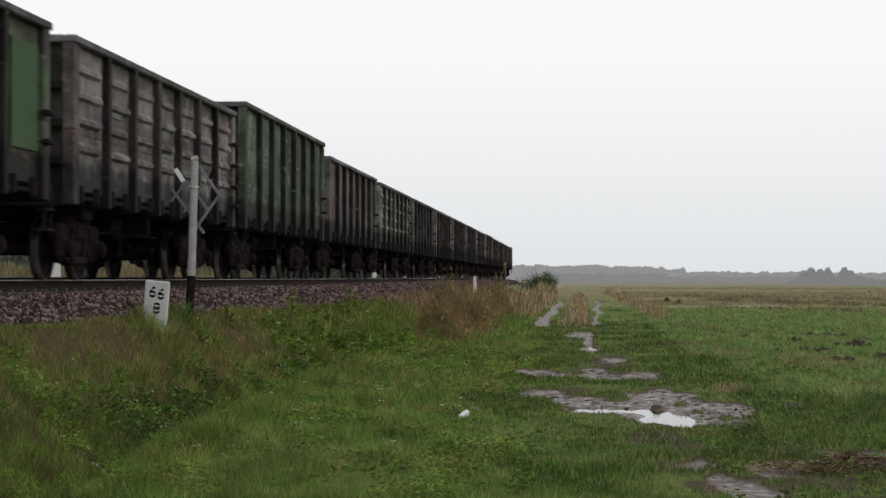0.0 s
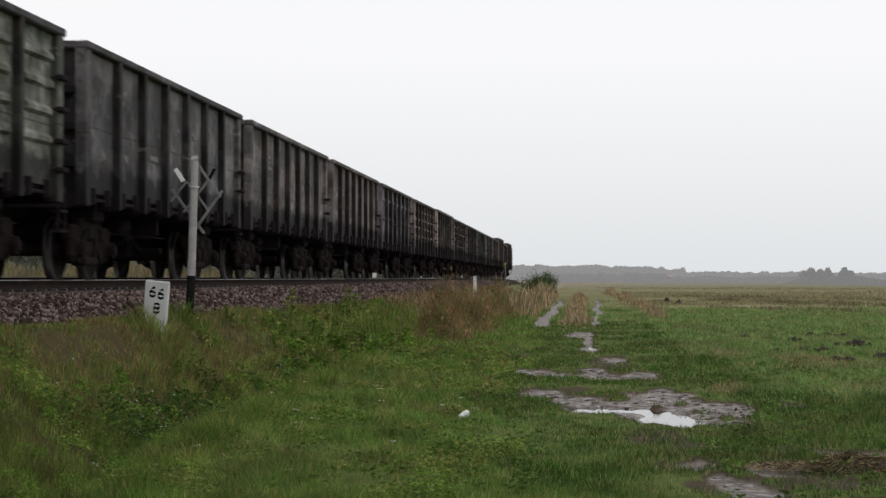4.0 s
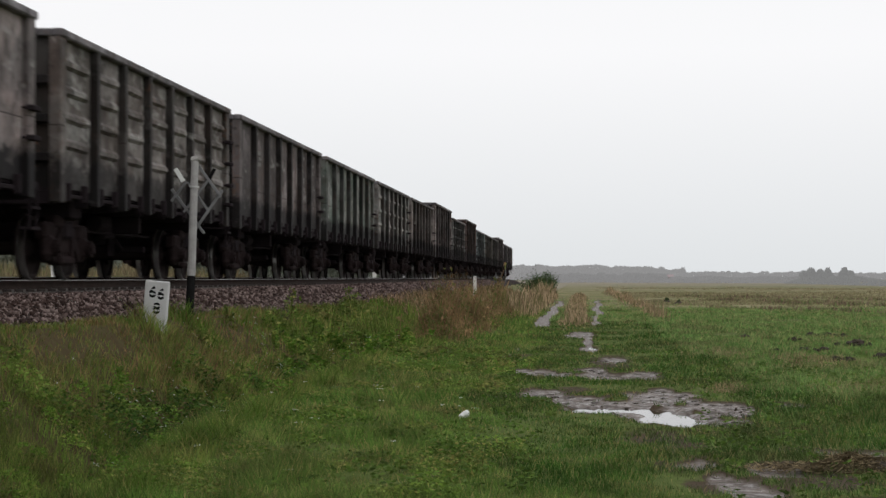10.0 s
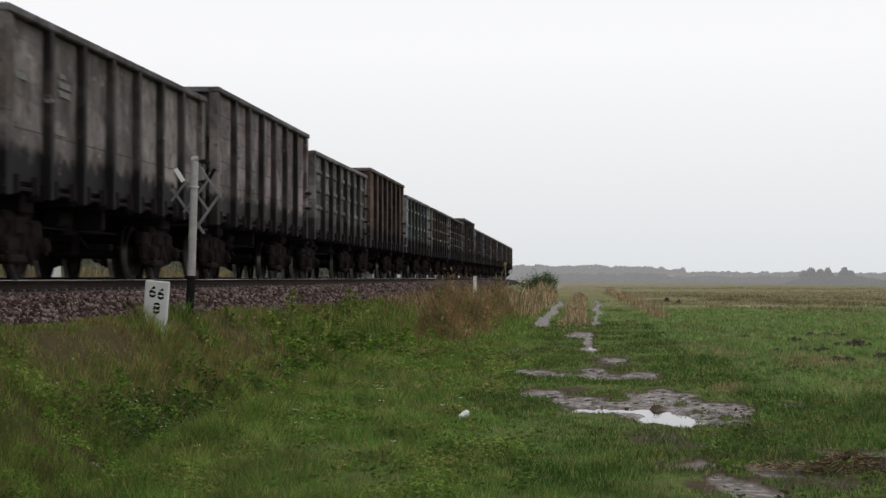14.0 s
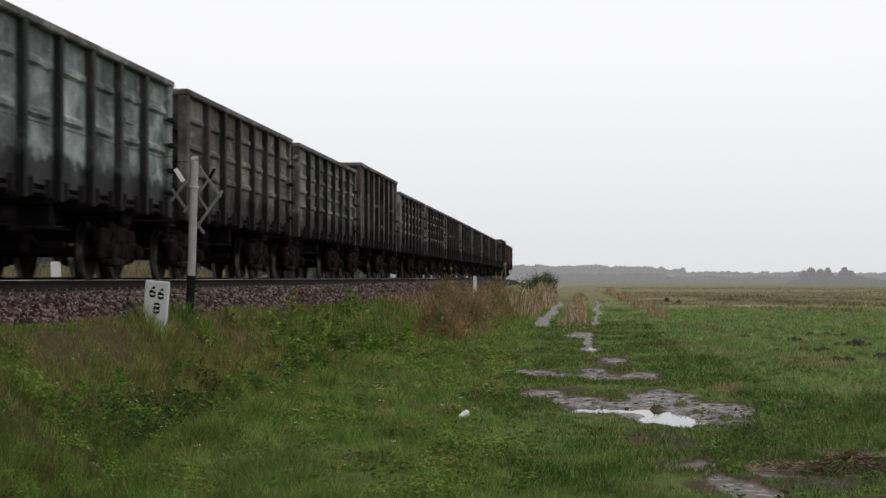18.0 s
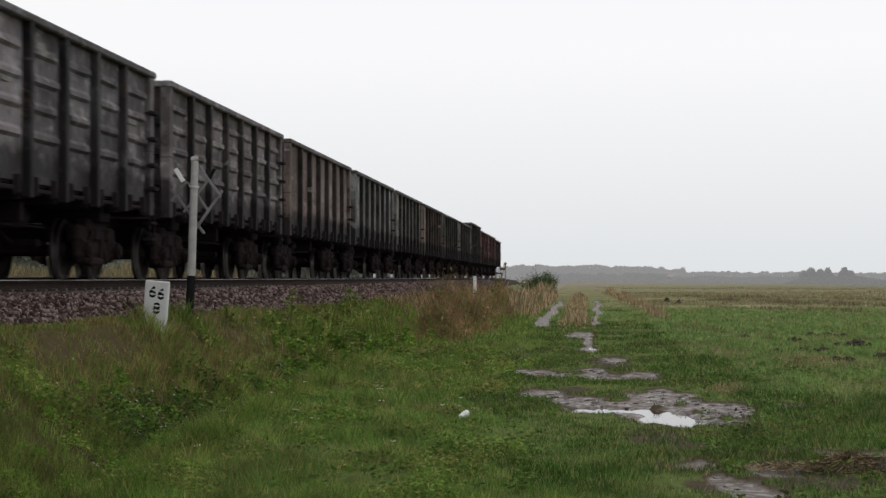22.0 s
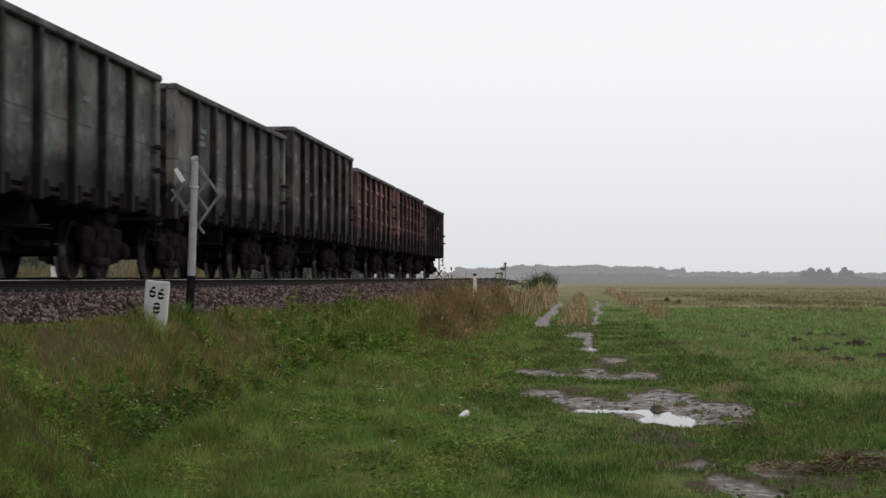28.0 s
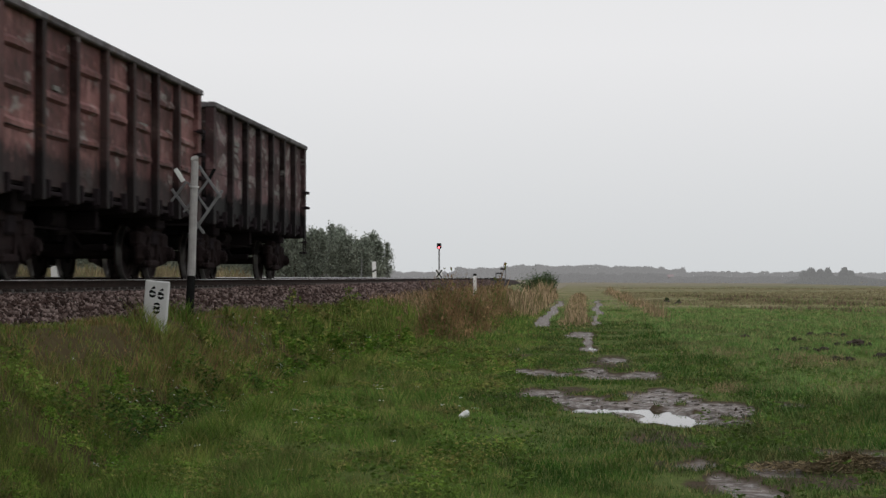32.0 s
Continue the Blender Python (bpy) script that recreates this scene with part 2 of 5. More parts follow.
LEAFY = leafy("fresh_nettles", (0.120, 0.245, 0.030), (0.195, 0.325, 0.055), (0.26, 0.29, 0.07), 0.03, 0.8)
BROWN = leafy("brown_aftermath", (0.34, 0.22, 0.105), (0.45, 0.295, 0.145), (0.19, 0.21, 0.07), 0.25, 0.6)
VERGE = leafy("verge_grass", (0.130, 0.275, 0.045), (0.230, 0.360, 0.080), (0.36, 0.30, 0.12), 0.05, 0.6, (0.26, 0.205, 0.095))
HERB = leafy("ditch_herbs", (0.120, 0.215, 0.033), (0.235, 0.345, 0.070), (0.26, 0.25, 0.08), 0.05, 0.9, (0.23, 0.185, 0.075))
WEED = leafy("turf_weeds", (0.085, 0.165, 0.03), (0.17, 0.25, 0.055), None, 0.0, 0.9)
RANK = leafy("rank_grass", (0.19, 0.17, 0.07), (0.32, 0.215, 0.125), (0.42, 0.28, 0.18), 0.25, 0.5)
STRAW = leafy("dry_stalks", (0.27, 0.168, 0.088), (0.45, 0.29, 0.155), (0.13, 0.15, 0.045), 0.25, 0.5)
TAN = leafy("tan_grass", (0.46, 0.33, 0.20), (0.60, 0.45, 0.29), (0.12, 0.13, 0.045), 0.15, 0.5)
# Leaves of the wood, paled: the haze before it is put into their colour.
HAZY_LEAF = leafy("hazy_wood_leaves", (0.275, 0.31, 0.25), (0.36, 0.39, 0.32), None, 0.0, 0.2)
BUSH_LEAF = leafy("bush_leaves", (0.065, 0.105, 0.04), (0.10, 0.145, 0.055), None, 0.0, 0.8)
BANK = leafy("bank_grass", (0.30, 0.245, 0.145), (0.39, 0.315, 0.19), (0.17, 0.18, 0.08), 0.12, 0.5)
SEDGE = leafy("withered_sedge", (0.23, 0.165, 0.12), (0.34, 0.25, 0.17), (0.16, 0.19, 0.08), 0.25, 0.2)
STRIP = leafy("faded_strips", (0.34, 0.31, 0.17), (0.46, 0.40, 0.25), (0.22, 0.185, 0.11), 0.2, 0.15)
PETAL = plain("white_petals", (0.75, 0.75, 0.72), (0.82, 0.82, 0.8), 20.0, 0.6)
SOIL = plain("turned_soil", (0.030, 0.024, 0.018), (0.07, 0.052, 0.038), 12.0, 0.95)
HAY = leafy("rotting_hay", (0.20, 0.155, 0.09), (0.12, 0.095, 0.055), (0.34, 0.27, 0.16), 0.25, 3.0)


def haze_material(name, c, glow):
    """Far woods of the backdrop; the mist before them is put in as a grey glow."""
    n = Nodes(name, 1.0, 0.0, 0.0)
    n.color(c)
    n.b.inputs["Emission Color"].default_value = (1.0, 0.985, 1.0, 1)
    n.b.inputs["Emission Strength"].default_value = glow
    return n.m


# ---- building helpers ----
def part(name, bm, material, parent, label=""):
    me = bpy.data.meshes.new(name)
    bm.to_mesh(me)
    bm.free()
    ob = new(name, me)
    me.materials.append(material)
    ob.parent = parent
    return tagged(ob, label)


def thing(name, label, category, m=None, group="", kind=""):
    ob = new(name)
    ob.empty_display_size = 0.2
    if m is not None:
        ob.matrix_basis = m
    return tagged(ob, label, category, group, kind)


def place(name, me, parent, at=(0, 0, 0), material=None, turn=0.0):
    """An object of its own on a shared mesh; its material sits on the object where one is given."""
    ob = new(name, me)
    ob.parent = parent
    ob.matrix_basis = pose(*at, 0, 0, turn)
    if material:
        ob.material_slots[0].link = "OBJECT"
        ob.material_slots[0].material = material
    return ob


def box(bm, x0, x1, y0, y1, z0, z1, bevel=0.0):
    r = bmesh.ops.create_cube(bm, size=1.0, matrix=Matrix.Translation(((x0 + x1) / 2, (y0 + y1) / 2, (z0 + z1) / 2))
                              @ Matrix.Diagonal((x1 - x0, y1 - y0, z1 - z0, 1)))
    if bevel:
        edges = {e for v in r["verts"] for e in v.link_edges}
        bmesh.ops.bevel(bm, geom=list(edges), offset=bevel, segments=1, affect="EDGES", clamp_overlap=True)


def rod(bm, a, b, r, n=8, r2=None):
    a, b = Vector(a), Vector(b)
    d = b - a
    m = Matrix.Translation((a + b) / 2) @ d.to_track_quat("Z", "Y").to_matrix().to_4x4()
    bmesh.ops.create_cone(bm, cap_ends=True, segments=n, radius1=r, radius2=r if r2 is None else r2, depth=d.length, matrix=m)


def tube(bm, pts, radii, n=6):
    """One connected tapering stem through the points."""
    rings = []
    for i, p in enumerate(pts):
        d = (pts[min(i + 1, len(pts) - 1)] - pts[max(i - 1, 0)]).normalized()
        m = d.to_track_quat("Z", "Y").to_matrix()
        rings.append([bm.verts.new(p + m @ Vector((radii[i] * math.cos(a), radii[i] * math.sin(a), 0))) for a in (2 * math.pi * k / n for k in range(n))])
    for a, b in zip(rings, rings[1:]):
        for k in range(n):
            bm.faces.new((a[k], a[(k + 1) % n], b[(k + 1) % n], b[k]))
    bm.faces.new(rings[0][::-1])
    bm.faces.new(rings[-1])


def mesh_of(name, fill, material=None):
    bm = bmesh.new()
    fill(bm)
    me = bpy.data.meshes.new(name)
    bm.to_mesh(me)
    bm.free()
    me.materials.append(material)
    return me


def raw(name, verts, tris, material, attrs=None, smooth=False):
    """A mesh object straight from arrays of corners and triangles (or quads)."""
    me = bpy.data.meshes.new(name)
    verts, tris = np.asarray(verts, np.float32), np.asarray(tris, np.int32)
    k = tris.shape[1]
    me.vertices.add(len(verts))
    me.vertices.foreach_set("co", verts.ravel())
    me.loops.add(tris.size)
    me.loops.foreach_set("vertex_index", tris.ravel())
    me.polygons.add(len(tris))
    me.polygons.foreach_set("loop_start", np.arange(0, tris.size, k, dtype=np.int32))
    me.polygons.foreach_set("loop_total", np.full(len(tris), k, np.int32))
    if smooth:
        me.polygons.foreach_set("use_smooth", np.ones(len(tris), bool))
    me.update(calc_edges=True)
    for key, values in (attrs or {}).items():
        me.attributes.new(key, "FLOAT", "POINT").data.foreach_set("value", np.asarray(values, np.float32))
    me.materials.append(material)
    return new(name, me)


rng = np.random.default_rng(7)


def value_noise(x, y, seed=0):
    """Smooth noise over arrays, -1 to 1."""
    xi, yi = np.floor(x).astype(np.int64), np.floor(y).astype(np.int64)
    fx, fy = x - xi, y - yi
    fx, fy = fx * fx * (3 - 2 * fx), fy * fy * (3 - 2 * fy)

    def h(i, j):
        n = (i * 374761393 + j * 668265263 + seed * 974711) & 0x7FFFFFFF
        n = ((n ^ (n >> 13)) * 1274126177) & 0x7FFFFFFF
        return ((n ^ (n >> 16)) & 0xFFFF) / 32767.5 - 1.0
    return (h(xi, yi) * (1 - fx) + h(xi + 1, yi) * fx) * (1 - fy) + (h(xi, yi + 1) * (1 - fx) + h(xi + 1, yi + 1) * fx) * fy


# ---- the line of the railway ----
def track(s):
    """Centre of the railway at s metres along it: x, y and the way it heads, in degrees to the left."""
    if s < START_1:
        return TRACK_X, s, 0.0
    s2 = min(s, START_2)
    a = (s2 - START_1) / BEND_1
    x, y = TRACK_X - BEND_1 * (1 - math.cos(a)), START_1 + BEND_1 * math.sin(a)
    if s > START_2:
        b = (s - START_2) / BEND_2
        x -= BEND_2 * (math.cos(a) - math.cos(a + b))
        y += BEND_2 * (math.sin(a + b) - math.sin(a))
        a += b
    return x, y, math.degrees(a)


LINE_S = np.concatenate([np.arange(-520, 0, 20.0), np.arange(0, 218, 4.0), np.arange(218, 760, 5.0)])
LINE = np.array([track(float(s)) for s in LINE_S])


def track_x(y):
    return np.interp(y, LINE[:, 1], LINE[:, 0])


# ---- the lie of the land ----
MUD = [  # x, y, half width, half length of the bare, wet patches
    (-0.44, 20.88, 0.22, 0.71), (-0.12, 19.74, 0.27, 0.82), (0.18, 19.32, 0.26, 0.79), (0.4, 18.91, 0.2, 0.59), (0.73, 20.18, 0.31, 1.05), (1.05, 19.3, 0.29, 1.13),
    (1.36, 18.82, 0.29, 0.91), (1.56, 18.52, 0.16, 0.8), (1.14, 17.23, 0.31, 0.56), (1.37, 16.85, 0.19, 0.33), (0.91, 17.71, 0.32, 1.18), (0.91, 21.5, 0.16, 0.54), (1.16, 20.79, 0.18, 0.4),
    (0.06, 18.4, 0.2, 0.5), (0.33, 18.5, 0.25, 0.6), (0.66, 18.0, 0.27, 1.0), (0.88, 17.1, 0.16, 0.6)]
MUD += [  # further along the track
    (-0.58, 25.47, 0.25, 0.91), (-0.34, 24.89, 0.2, 0.58), (-0.83, 26.07, 0.13, 0.48), (0.34, 24.94, 0.34, 0.87), (0.76, 24.97, 0.3, 0.88), (0.12, 26.46, 0.23, 0.66),
    (0.49, 29.38, 0.22, 1.01), (0.16, 34.29, 0.15, 1.38), (0.12, 37.59, 0.09, 2.32), (-0.02, 41.99, 0.31, 2.06), (-1.17, 33.65, 0.05, 0.8)]
MUD += [  # nearest, by the hay
    (0.82, 13.0, 0.17, 0.36), (0.91, 12.3, 0.12, 0.4), (0.97, 11.8, 0.16, 0.45), (1.05, 11.3, 0.15, 0.45), (1.28, 12.75, 0.2, 0.34), (1.42, 12.9, 0.12, 0.25), (1.66, 14.23, 0.15, 0.25), (1.80, 14.01, 0.13, 0.22),
    (2.16, 13.77, 0.2, 0.45), (1.62, 11.05, 0.24, 0.16), (2.16, 19.21, 0.17, 0.5), (1.95, 19.6, 0.1, 0.3)]
SOILS = [(0.59, 15.04, 0.26, 0.7), (0.83, 13.06, 0.24, 0.5), (0.98, 11.67, 0.24, 0.6), (1.31, 12.75, 0.22, 0.4), (2.56, 17.48, 0.18, 0.4), (0.47, 28.04, 0.4, 1.7), (-1.06, 30.53, 0.2, 1.0),
         (-0.06, 21.64, 0.2, 0.6), (1.08, 15.96, 0.14, 0.25), (1.72, 15.89, 0.12, 0.22), (1.7, 12.11, 0.34, 0.5), (-0.43, 20.57, 0.3, 0.9)]  # bare brown soil
TURFS = [(0.38, 20.2, 0.12, 0.5), (1.01, 19.21, 0.07, 0.17), (1.16, 18.33, 0.06, 0.16), (1.44, 19.95, 0.05, 0.14), (1.37, 17.53, 0.08, 0.16), (0.55, 25.86, 0.16, 0.31)]  # tufts left standing in the mud
RUTS = [(-1.10, -1.16, 49.0, 106.0, 0.21), (0.39, 0.95, 49.0, 108.0, 0.16)]  # x at the near and the far end, y from and to, half width
WATERS = [(0.06, 18.65, 0.19, 0.36), (0.34, 18.83, 0.21, 0.36), (0.56, 18.61, 0.2, 0.6), (0.74, 18.02, 0.22, 0.85), (0.91, 17.13, 0.14, 0.6), (0.91, 17.74, 0.15, 0.6), (1.16, 18.27, 0.15, 0.2),
          (1.37, 18.21, 0.12, 0.14), (1.06, 17.08, 0.13, 0.25), (0.34, 25.12, 0.2, 0.43), (0.67, 24.73, 0.18, 0.28), (0.24, 35.07, 0.12, 0.84), (-0.5, 25.5, 0.16, 0.24)]


def mud_at(x, y):
    wob = 1.0 * value_noise(x * 2.2, y * 1.1, 3) + 1.0 * value_noise(x * 5.5, y * 2.8, 4) + 0.85 * value_noise(x * 13.0, y * 7.0, 5)
    m = np.full(np.shape(x), -9.0)
    for cx, cy, a, b in MUD:
        m = np.maximum(m, 1.0 - np.sqrt(((x - cx) / a) ** 2 + ((y - cy) / b) ** 2))
    for xa, xb, y0, y1, w in RUTS:
        cx = xa + (xb - xa) * (y - y0) / (y1 - y0)
        inside = np.minimum(np.minimum((y - y0) / 6.0, (y1 - y) / 20.0), 1.0)
        m = np.maximum(m, np.minimum(inside, 1.0 - np.abs(x - cx - 0.08 * np.sin(y * 0.3)) / w) - 0.8 * np.clip(value_noise(x * 1.5, y * 0.16, 12) + 0.8 * value_noise(x * 4.0, y * 0.5, 13), 0, 1))
    for cx, cy, a, b in TURFS:
        m = np.minimum(m, 0.9 * np.sqrt(((x - cx) / a) ** 2 + ((y - cy) / b) ** 2) - 1.2)
    soil = np.full(np.shape(x), -9.0)
    for cx, cy, a, b in SOILS:
        soil = np.maximum(soil, 1.0 - np.sqrt(((x - cx) / a) ** 2 + ((y - cy) / b) ** 2))
    return np.maximum(np.clip(0.5 + m * 1.25 + wob * 0.27, 0, 1), np.clip(0.3 + soil * 0.5 + wob * 0.3, 0, 0.37))


def water_dip(x, y):
    w = np.full(np.shape(x), -9.0)
    for cx, cy, a, b in WATERS:
        w = np.maximum(w, 1.0 - np.sqrt(((x - cx) / a) ** 2 + ((y - cy) / b) ** 2))
    return w + 0.22 * value_noise(x * 4.0, y * 2.2, 9) + 0.30 * value_noise(x * 10.0, y * 6.0, 10)


def crest_x(y):
    return np.interp(y, [11, 20, 29, 36, 60], [-2.85, -3.25, -3.3, -2.8, -2.4])


def foot_z(y):
    """Height of the grass line along the ballast."""
    return np.interp(y, [24, 38], [0.70, 0.56])


def ground_z(x, y):
    x, y = np.asarray(x, float), np.asarray(y, float)
    u = x - track_x(y)
    k = crest_x(y)
    toe = track_x(y) + 3.0
    foot, ditch = foot_z(y), -0.70
    # from the dirt track to the crest, down into the ditch, up to the foot of the ballast
    t = np.clip((k - x) / 0.75, 0, 1)
    z = ditch * t * t * (3 - 2 * t) + 0.05 * np.clip(1 - np.abs(x - k - 0.3) / 0.8, 0, 1)
    t = np.clip((k - 0.9 - x) / np.maximum(k - 0.9 - toe, 0.3), 0, 1)
    z = np.where(x < k - 0.9, ditch + (foot - ditch) * (t * 0.9 + 0.1 * t * t), z)
    z = np.where(u < 3.0, foot, z)
    far = np.clip((-2.9 - u) / 5.0, 0, 1)
    z = np.where(u < -2.9, 0.75 + 0.2 * far, z)
    rough = 0.25 + 0.75 * np.clip((np.abs(x - 0.4) - 1.6) / 1.0, 0, 1)
    z = np.where(np.abs(u) < 2.2, 0.55, z)
    z = z + rough * (0.05 * value_noise(x * 0.9, y * 0.6, 1) + 0.025 * value_noise(x * 3.2, y * 2.4, 2) * (np.abs(u) > 2))
    near = np.clip((60 - y) / 20, 0, 1)
    m = mud_at(x, y)
    z = z - near * (0.025 * np.clip((m - 0.3) * 4.0, 0, 1) + 0.10 * np.clip(water_dip(x, y) + 0.2, 0, 1)) + near * np.clip((y - 10.0) / 8.0, 0.25, 1) * m * (0.005 * value_noise(x * 5.0, y * 2.0, 6) + 0.009 * value_noise(x * 9.0, y * 5.0, 7) + 0.008 * value_noise(x * 17.0, y * 9.0, 8))
    return z


def spaced(a, b, first, grow):
    out, step = [a], first
    while out[-1] < b:
        out.append(out[-1] + step)
        step *= grow
    return out


def build_ground():
    xs = sorted(set([-v for v in spaced(9.6, 3000, 0.5, 1.16)] + list(np.arange(-9.5, -3.4, 0.16)) + list(np.arange(-3.4, 2.6, 0.055))
                    + spaced(2.6, 3000, 0.09, 1.07)))
    ys = list(np.arange(-640, 0, 40.0)) + [0, 3, 6, 8, 9.5] + spaced(10.2, 3200, 0.06, 1.009)
    X, Y = np.meshgrid(np.array(xs), np.array(ys))
    Z = ground_z(X, Y)
    nx, ny = len(xs), len(ys)
    i = np.arange(nx * ny).reshape(ny, nx)
    quads = np.stack([i[:-1, :-1], i[:-1, 1:], i[1:, 1:], i[1:, :-1]], -1).reshape(-1, 4)
    mud = mud_at(X, Y).ravel()
    # straw-coloured strips: the hump between the ruts far off, the verge beside the road
    dry = np.clip(1 - np.abs(X + 0.2) / 0.55, 0, 1) * np.clip((Y - 44) / 10, 0, 1) * np.clip((130 - Y) / 40, 0, 1)
    dry = np.maximum(dry, np.clip(1 - np.abs(X - 2.6) / 0.9, 0, 1) * np.clip((Y - 55) / 20, 0, 1) * np.clip((140 - Y) / 40, 0, 1))
    u = X - track_x(Y)
    dry = np.maximum(dry, 0.9 * np.clip(1 - np.abs(u - 3.2) / 1.2, 0, 1) * np.clip((70 - Y) / 30, 0, 1))
    dry = np.maximum(dry, 0.8 * (u < -3))
    # where the ditch ground gets its brown and the shade painted between plants
    litter = np.clip((crest_x(Y) - X) / 0.4, 0, 1) * np.clip((u - 2.6) / 0.4, 0, 1) * np.clip((80 - Y) / 30, 0, 1)
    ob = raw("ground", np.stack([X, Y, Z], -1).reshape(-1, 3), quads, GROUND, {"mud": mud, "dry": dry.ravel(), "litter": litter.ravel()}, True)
    return tagged(ob, "flat green meadow with a rutted, muddy dirt track and a ditch", "ground", kind="structure")


build_ground()

WATER_Z = -0.041


def build_puddles():
    for x0, x1, y0, y1 in ((-0.4, 1.62, 16.2, 20.2), (-0.9, 1.1, 24.0, 26.2), (0.0, 0.5, 33.6, 36.6)):
        n = 90
        X, Y = np.meshgrid(np.linspace(x0, x1, n), np.linspace(y0, y1, n))
        i = np.arange(n * n).reshape(n, n)
        q = np.stack([i[:-1, :-1], i[:-1, 1:], i[1:, 1:], i[1:, :-1]], -1).reshape(-1, 4)
        keep = water_dip(X, Y).ravel()[q].max(1) > -0.12
        ob = raw("puddle", np.stack([X, Y, np.full_like(X, WATER_Z)], -1).reshape(-1, 3), q[keep], WATER)
        tagged(ob, "shallow rain puddle in the rutted dirt track, mirroring the sky", "puddle", "puddles")


build_puddles()


# ---- railway: bed, rails, sleepers ----
def sweep(name, profile, s_list, material, close=False):
    """A profile of (across, up) corners drawn along the railway."""
    prof = np.array(profile)
    verts = []
    for s in s_list:
        x, y, a = track(float(s))
        c, d = math.cos(radians(a)), math.sin(radians(a))
        for u, z in prof:
            verts.append((x + u * c, y + u * d, z))
    m, n = len(prof), len(s_list)
    quads = []
    for i in range(n - 1):
        for j in range(m if close else m - 1):
            k = (j + 1) % m
            quads.append((i * m + j, i * m + k, (i + 1) * m + k, (i + 1) * m + j))
    return raw(name, verts, quads, material)


S_ALL = np.concatenate([np.arange(-500, 10, 20.0), np.arange(10, 218, 2.0), np.arange(218, 740, 4.0)])
bed = sweep("ballast_bed", [(-2.95, 0.45), (-1.95, 1.02), (-1.4, 1.035), (1.4, 1.035), (1.95, 1.02), (2.95, 0.45)][::-1], S_ALL, BED)
tagged(bed, "sloping bed of grey-brown crushed stone under the rails", "ballast", kind="structure")
railway = thing("railway_track", "single railway track with steel rails on concrete sleepers", "railway track", kind="structure")
for side in (-0.795, 0.795):
    lift = 0.045 if side < 0 else 0.0    # the line is canted towards the ditch
    foot = [(-0.066, 1.105), (0.066, 1.105), (0.066, 1.117), (0.012, 1.135), (0.012, 1.225), (0.034, 1.238), (0.034, RAIL_Z - 0.004),
            (-0.034, RAIL_Z - 0.004), (-0.034, 1.238), (-0.012, 1.225), (-0.012, 1.135), (-0.066, 1.117)]
    rail = sweep("rail", [(u + side, z + lift) for u, z in foot], S_ALL, RAIL_RUST, True)
    rail.parent = railway
    head = sweep("rail_head", [(side + u, RAIL_Z + lift - d) for u, d in ((-0.036, 0.010), (-0.034, 0.003), (-0.024, 0.0), (0.024, 0.0), (0.034, 0.003), (0.036, 0.010))], S_ALL, RAIL_TOP)
    head.parent = rail
    tagged(head, "polished steel running surface")


def sleeper_mesh():
    def fill(bm):
        box(bm, -1.35, 1.35, -0.13, 0.13, 0.95, 1.10, 0.015)
        for u in (-0.795, 0.795):
            box(bm, u - 0.17, u - 0.07, -0.06, 0.06, 1.10, 1.14)
            box(bm, u + 0.07, u + 0.17, -0.06, 0.06, 1.10, 1.14)
        for v in bm.verts:
            v.co.z += 0.022 - 0.022 * v.co.x / 0.795 if v.co.z > 1.0 else 0.0
    return mesh_of("sleeper", fill, SLEEPER_GREY)


SLEEPER = sleeper_mesh()
for i in range(230):
    x, y, a = track(14.0 + i * 0.55)
    place("sleeper", SLEEPER, railway, (x, y, 0), None, a)


def far_sleepers():
    v, q = [], []
    for i in range(420):
        s = 14.0 + (230 + i) * 0.55
        x, y, a = track(s)
        m = pose(x, y, 0, 0, 0, a)
        k = len(v)
        for u in (-1.35, 1.35):
            for w in (-0.13, 0.13):
                for z in (1.0, 1.10):
                    v.append(tuple(m @ Vector((u, w, z))))
        q += [(k + 1, k + 3, k + 7, k + 5), (k, k + 4, k + 5, k + 1), (k + 4, k + 6, k + 7, k + 5), (k, k + 1, k + 3, k + 2)]
    ob = raw("far_sleepers", v, q, SLEEPER_GREY)
    ob.parent = railway
    tagged(ob, kind="stuff")


far_sleepers()


# ---- the train ----
L_PITCH, REAR_0, HALF = 13.92, 25.2725, 6.37
SURGE = [(0, 0), (6, 0.06), (9, -0.08), (12, -0.07), (14, -0.05), (17, 0.11), (18, 0.22), (19, 0.11), (20, 0.03), (22, -0.18), (23, -0.22), (24, -0.04), (25, -0.03), (28, 0.14), (29, 0.19), (30, 0.02), (32, 0)]
PACE = (31.3339, 1.0678, 9.5682, -15.8314, 6.1186)


def rolled(t):
    """Metres that the train has gone at t seconds."""
    u = t / SECONDS
    surge = float(np.interp(t, [s for s, _ in SURGE], [m for _, m in SURGE]))
    return L_PITCH * sum(c * u ** (i + 1) for i, c in enumerate(PACE)) + surge


BODY_Z0, LOW_TOP, HIGH_TOP = 1.32, 3.575, 3.92
RIBS = [-4.325, -2.595, -0.865, 0.865, 2.595, 4.325]
EDGES = [-6.28] + RIBS + [6.28]


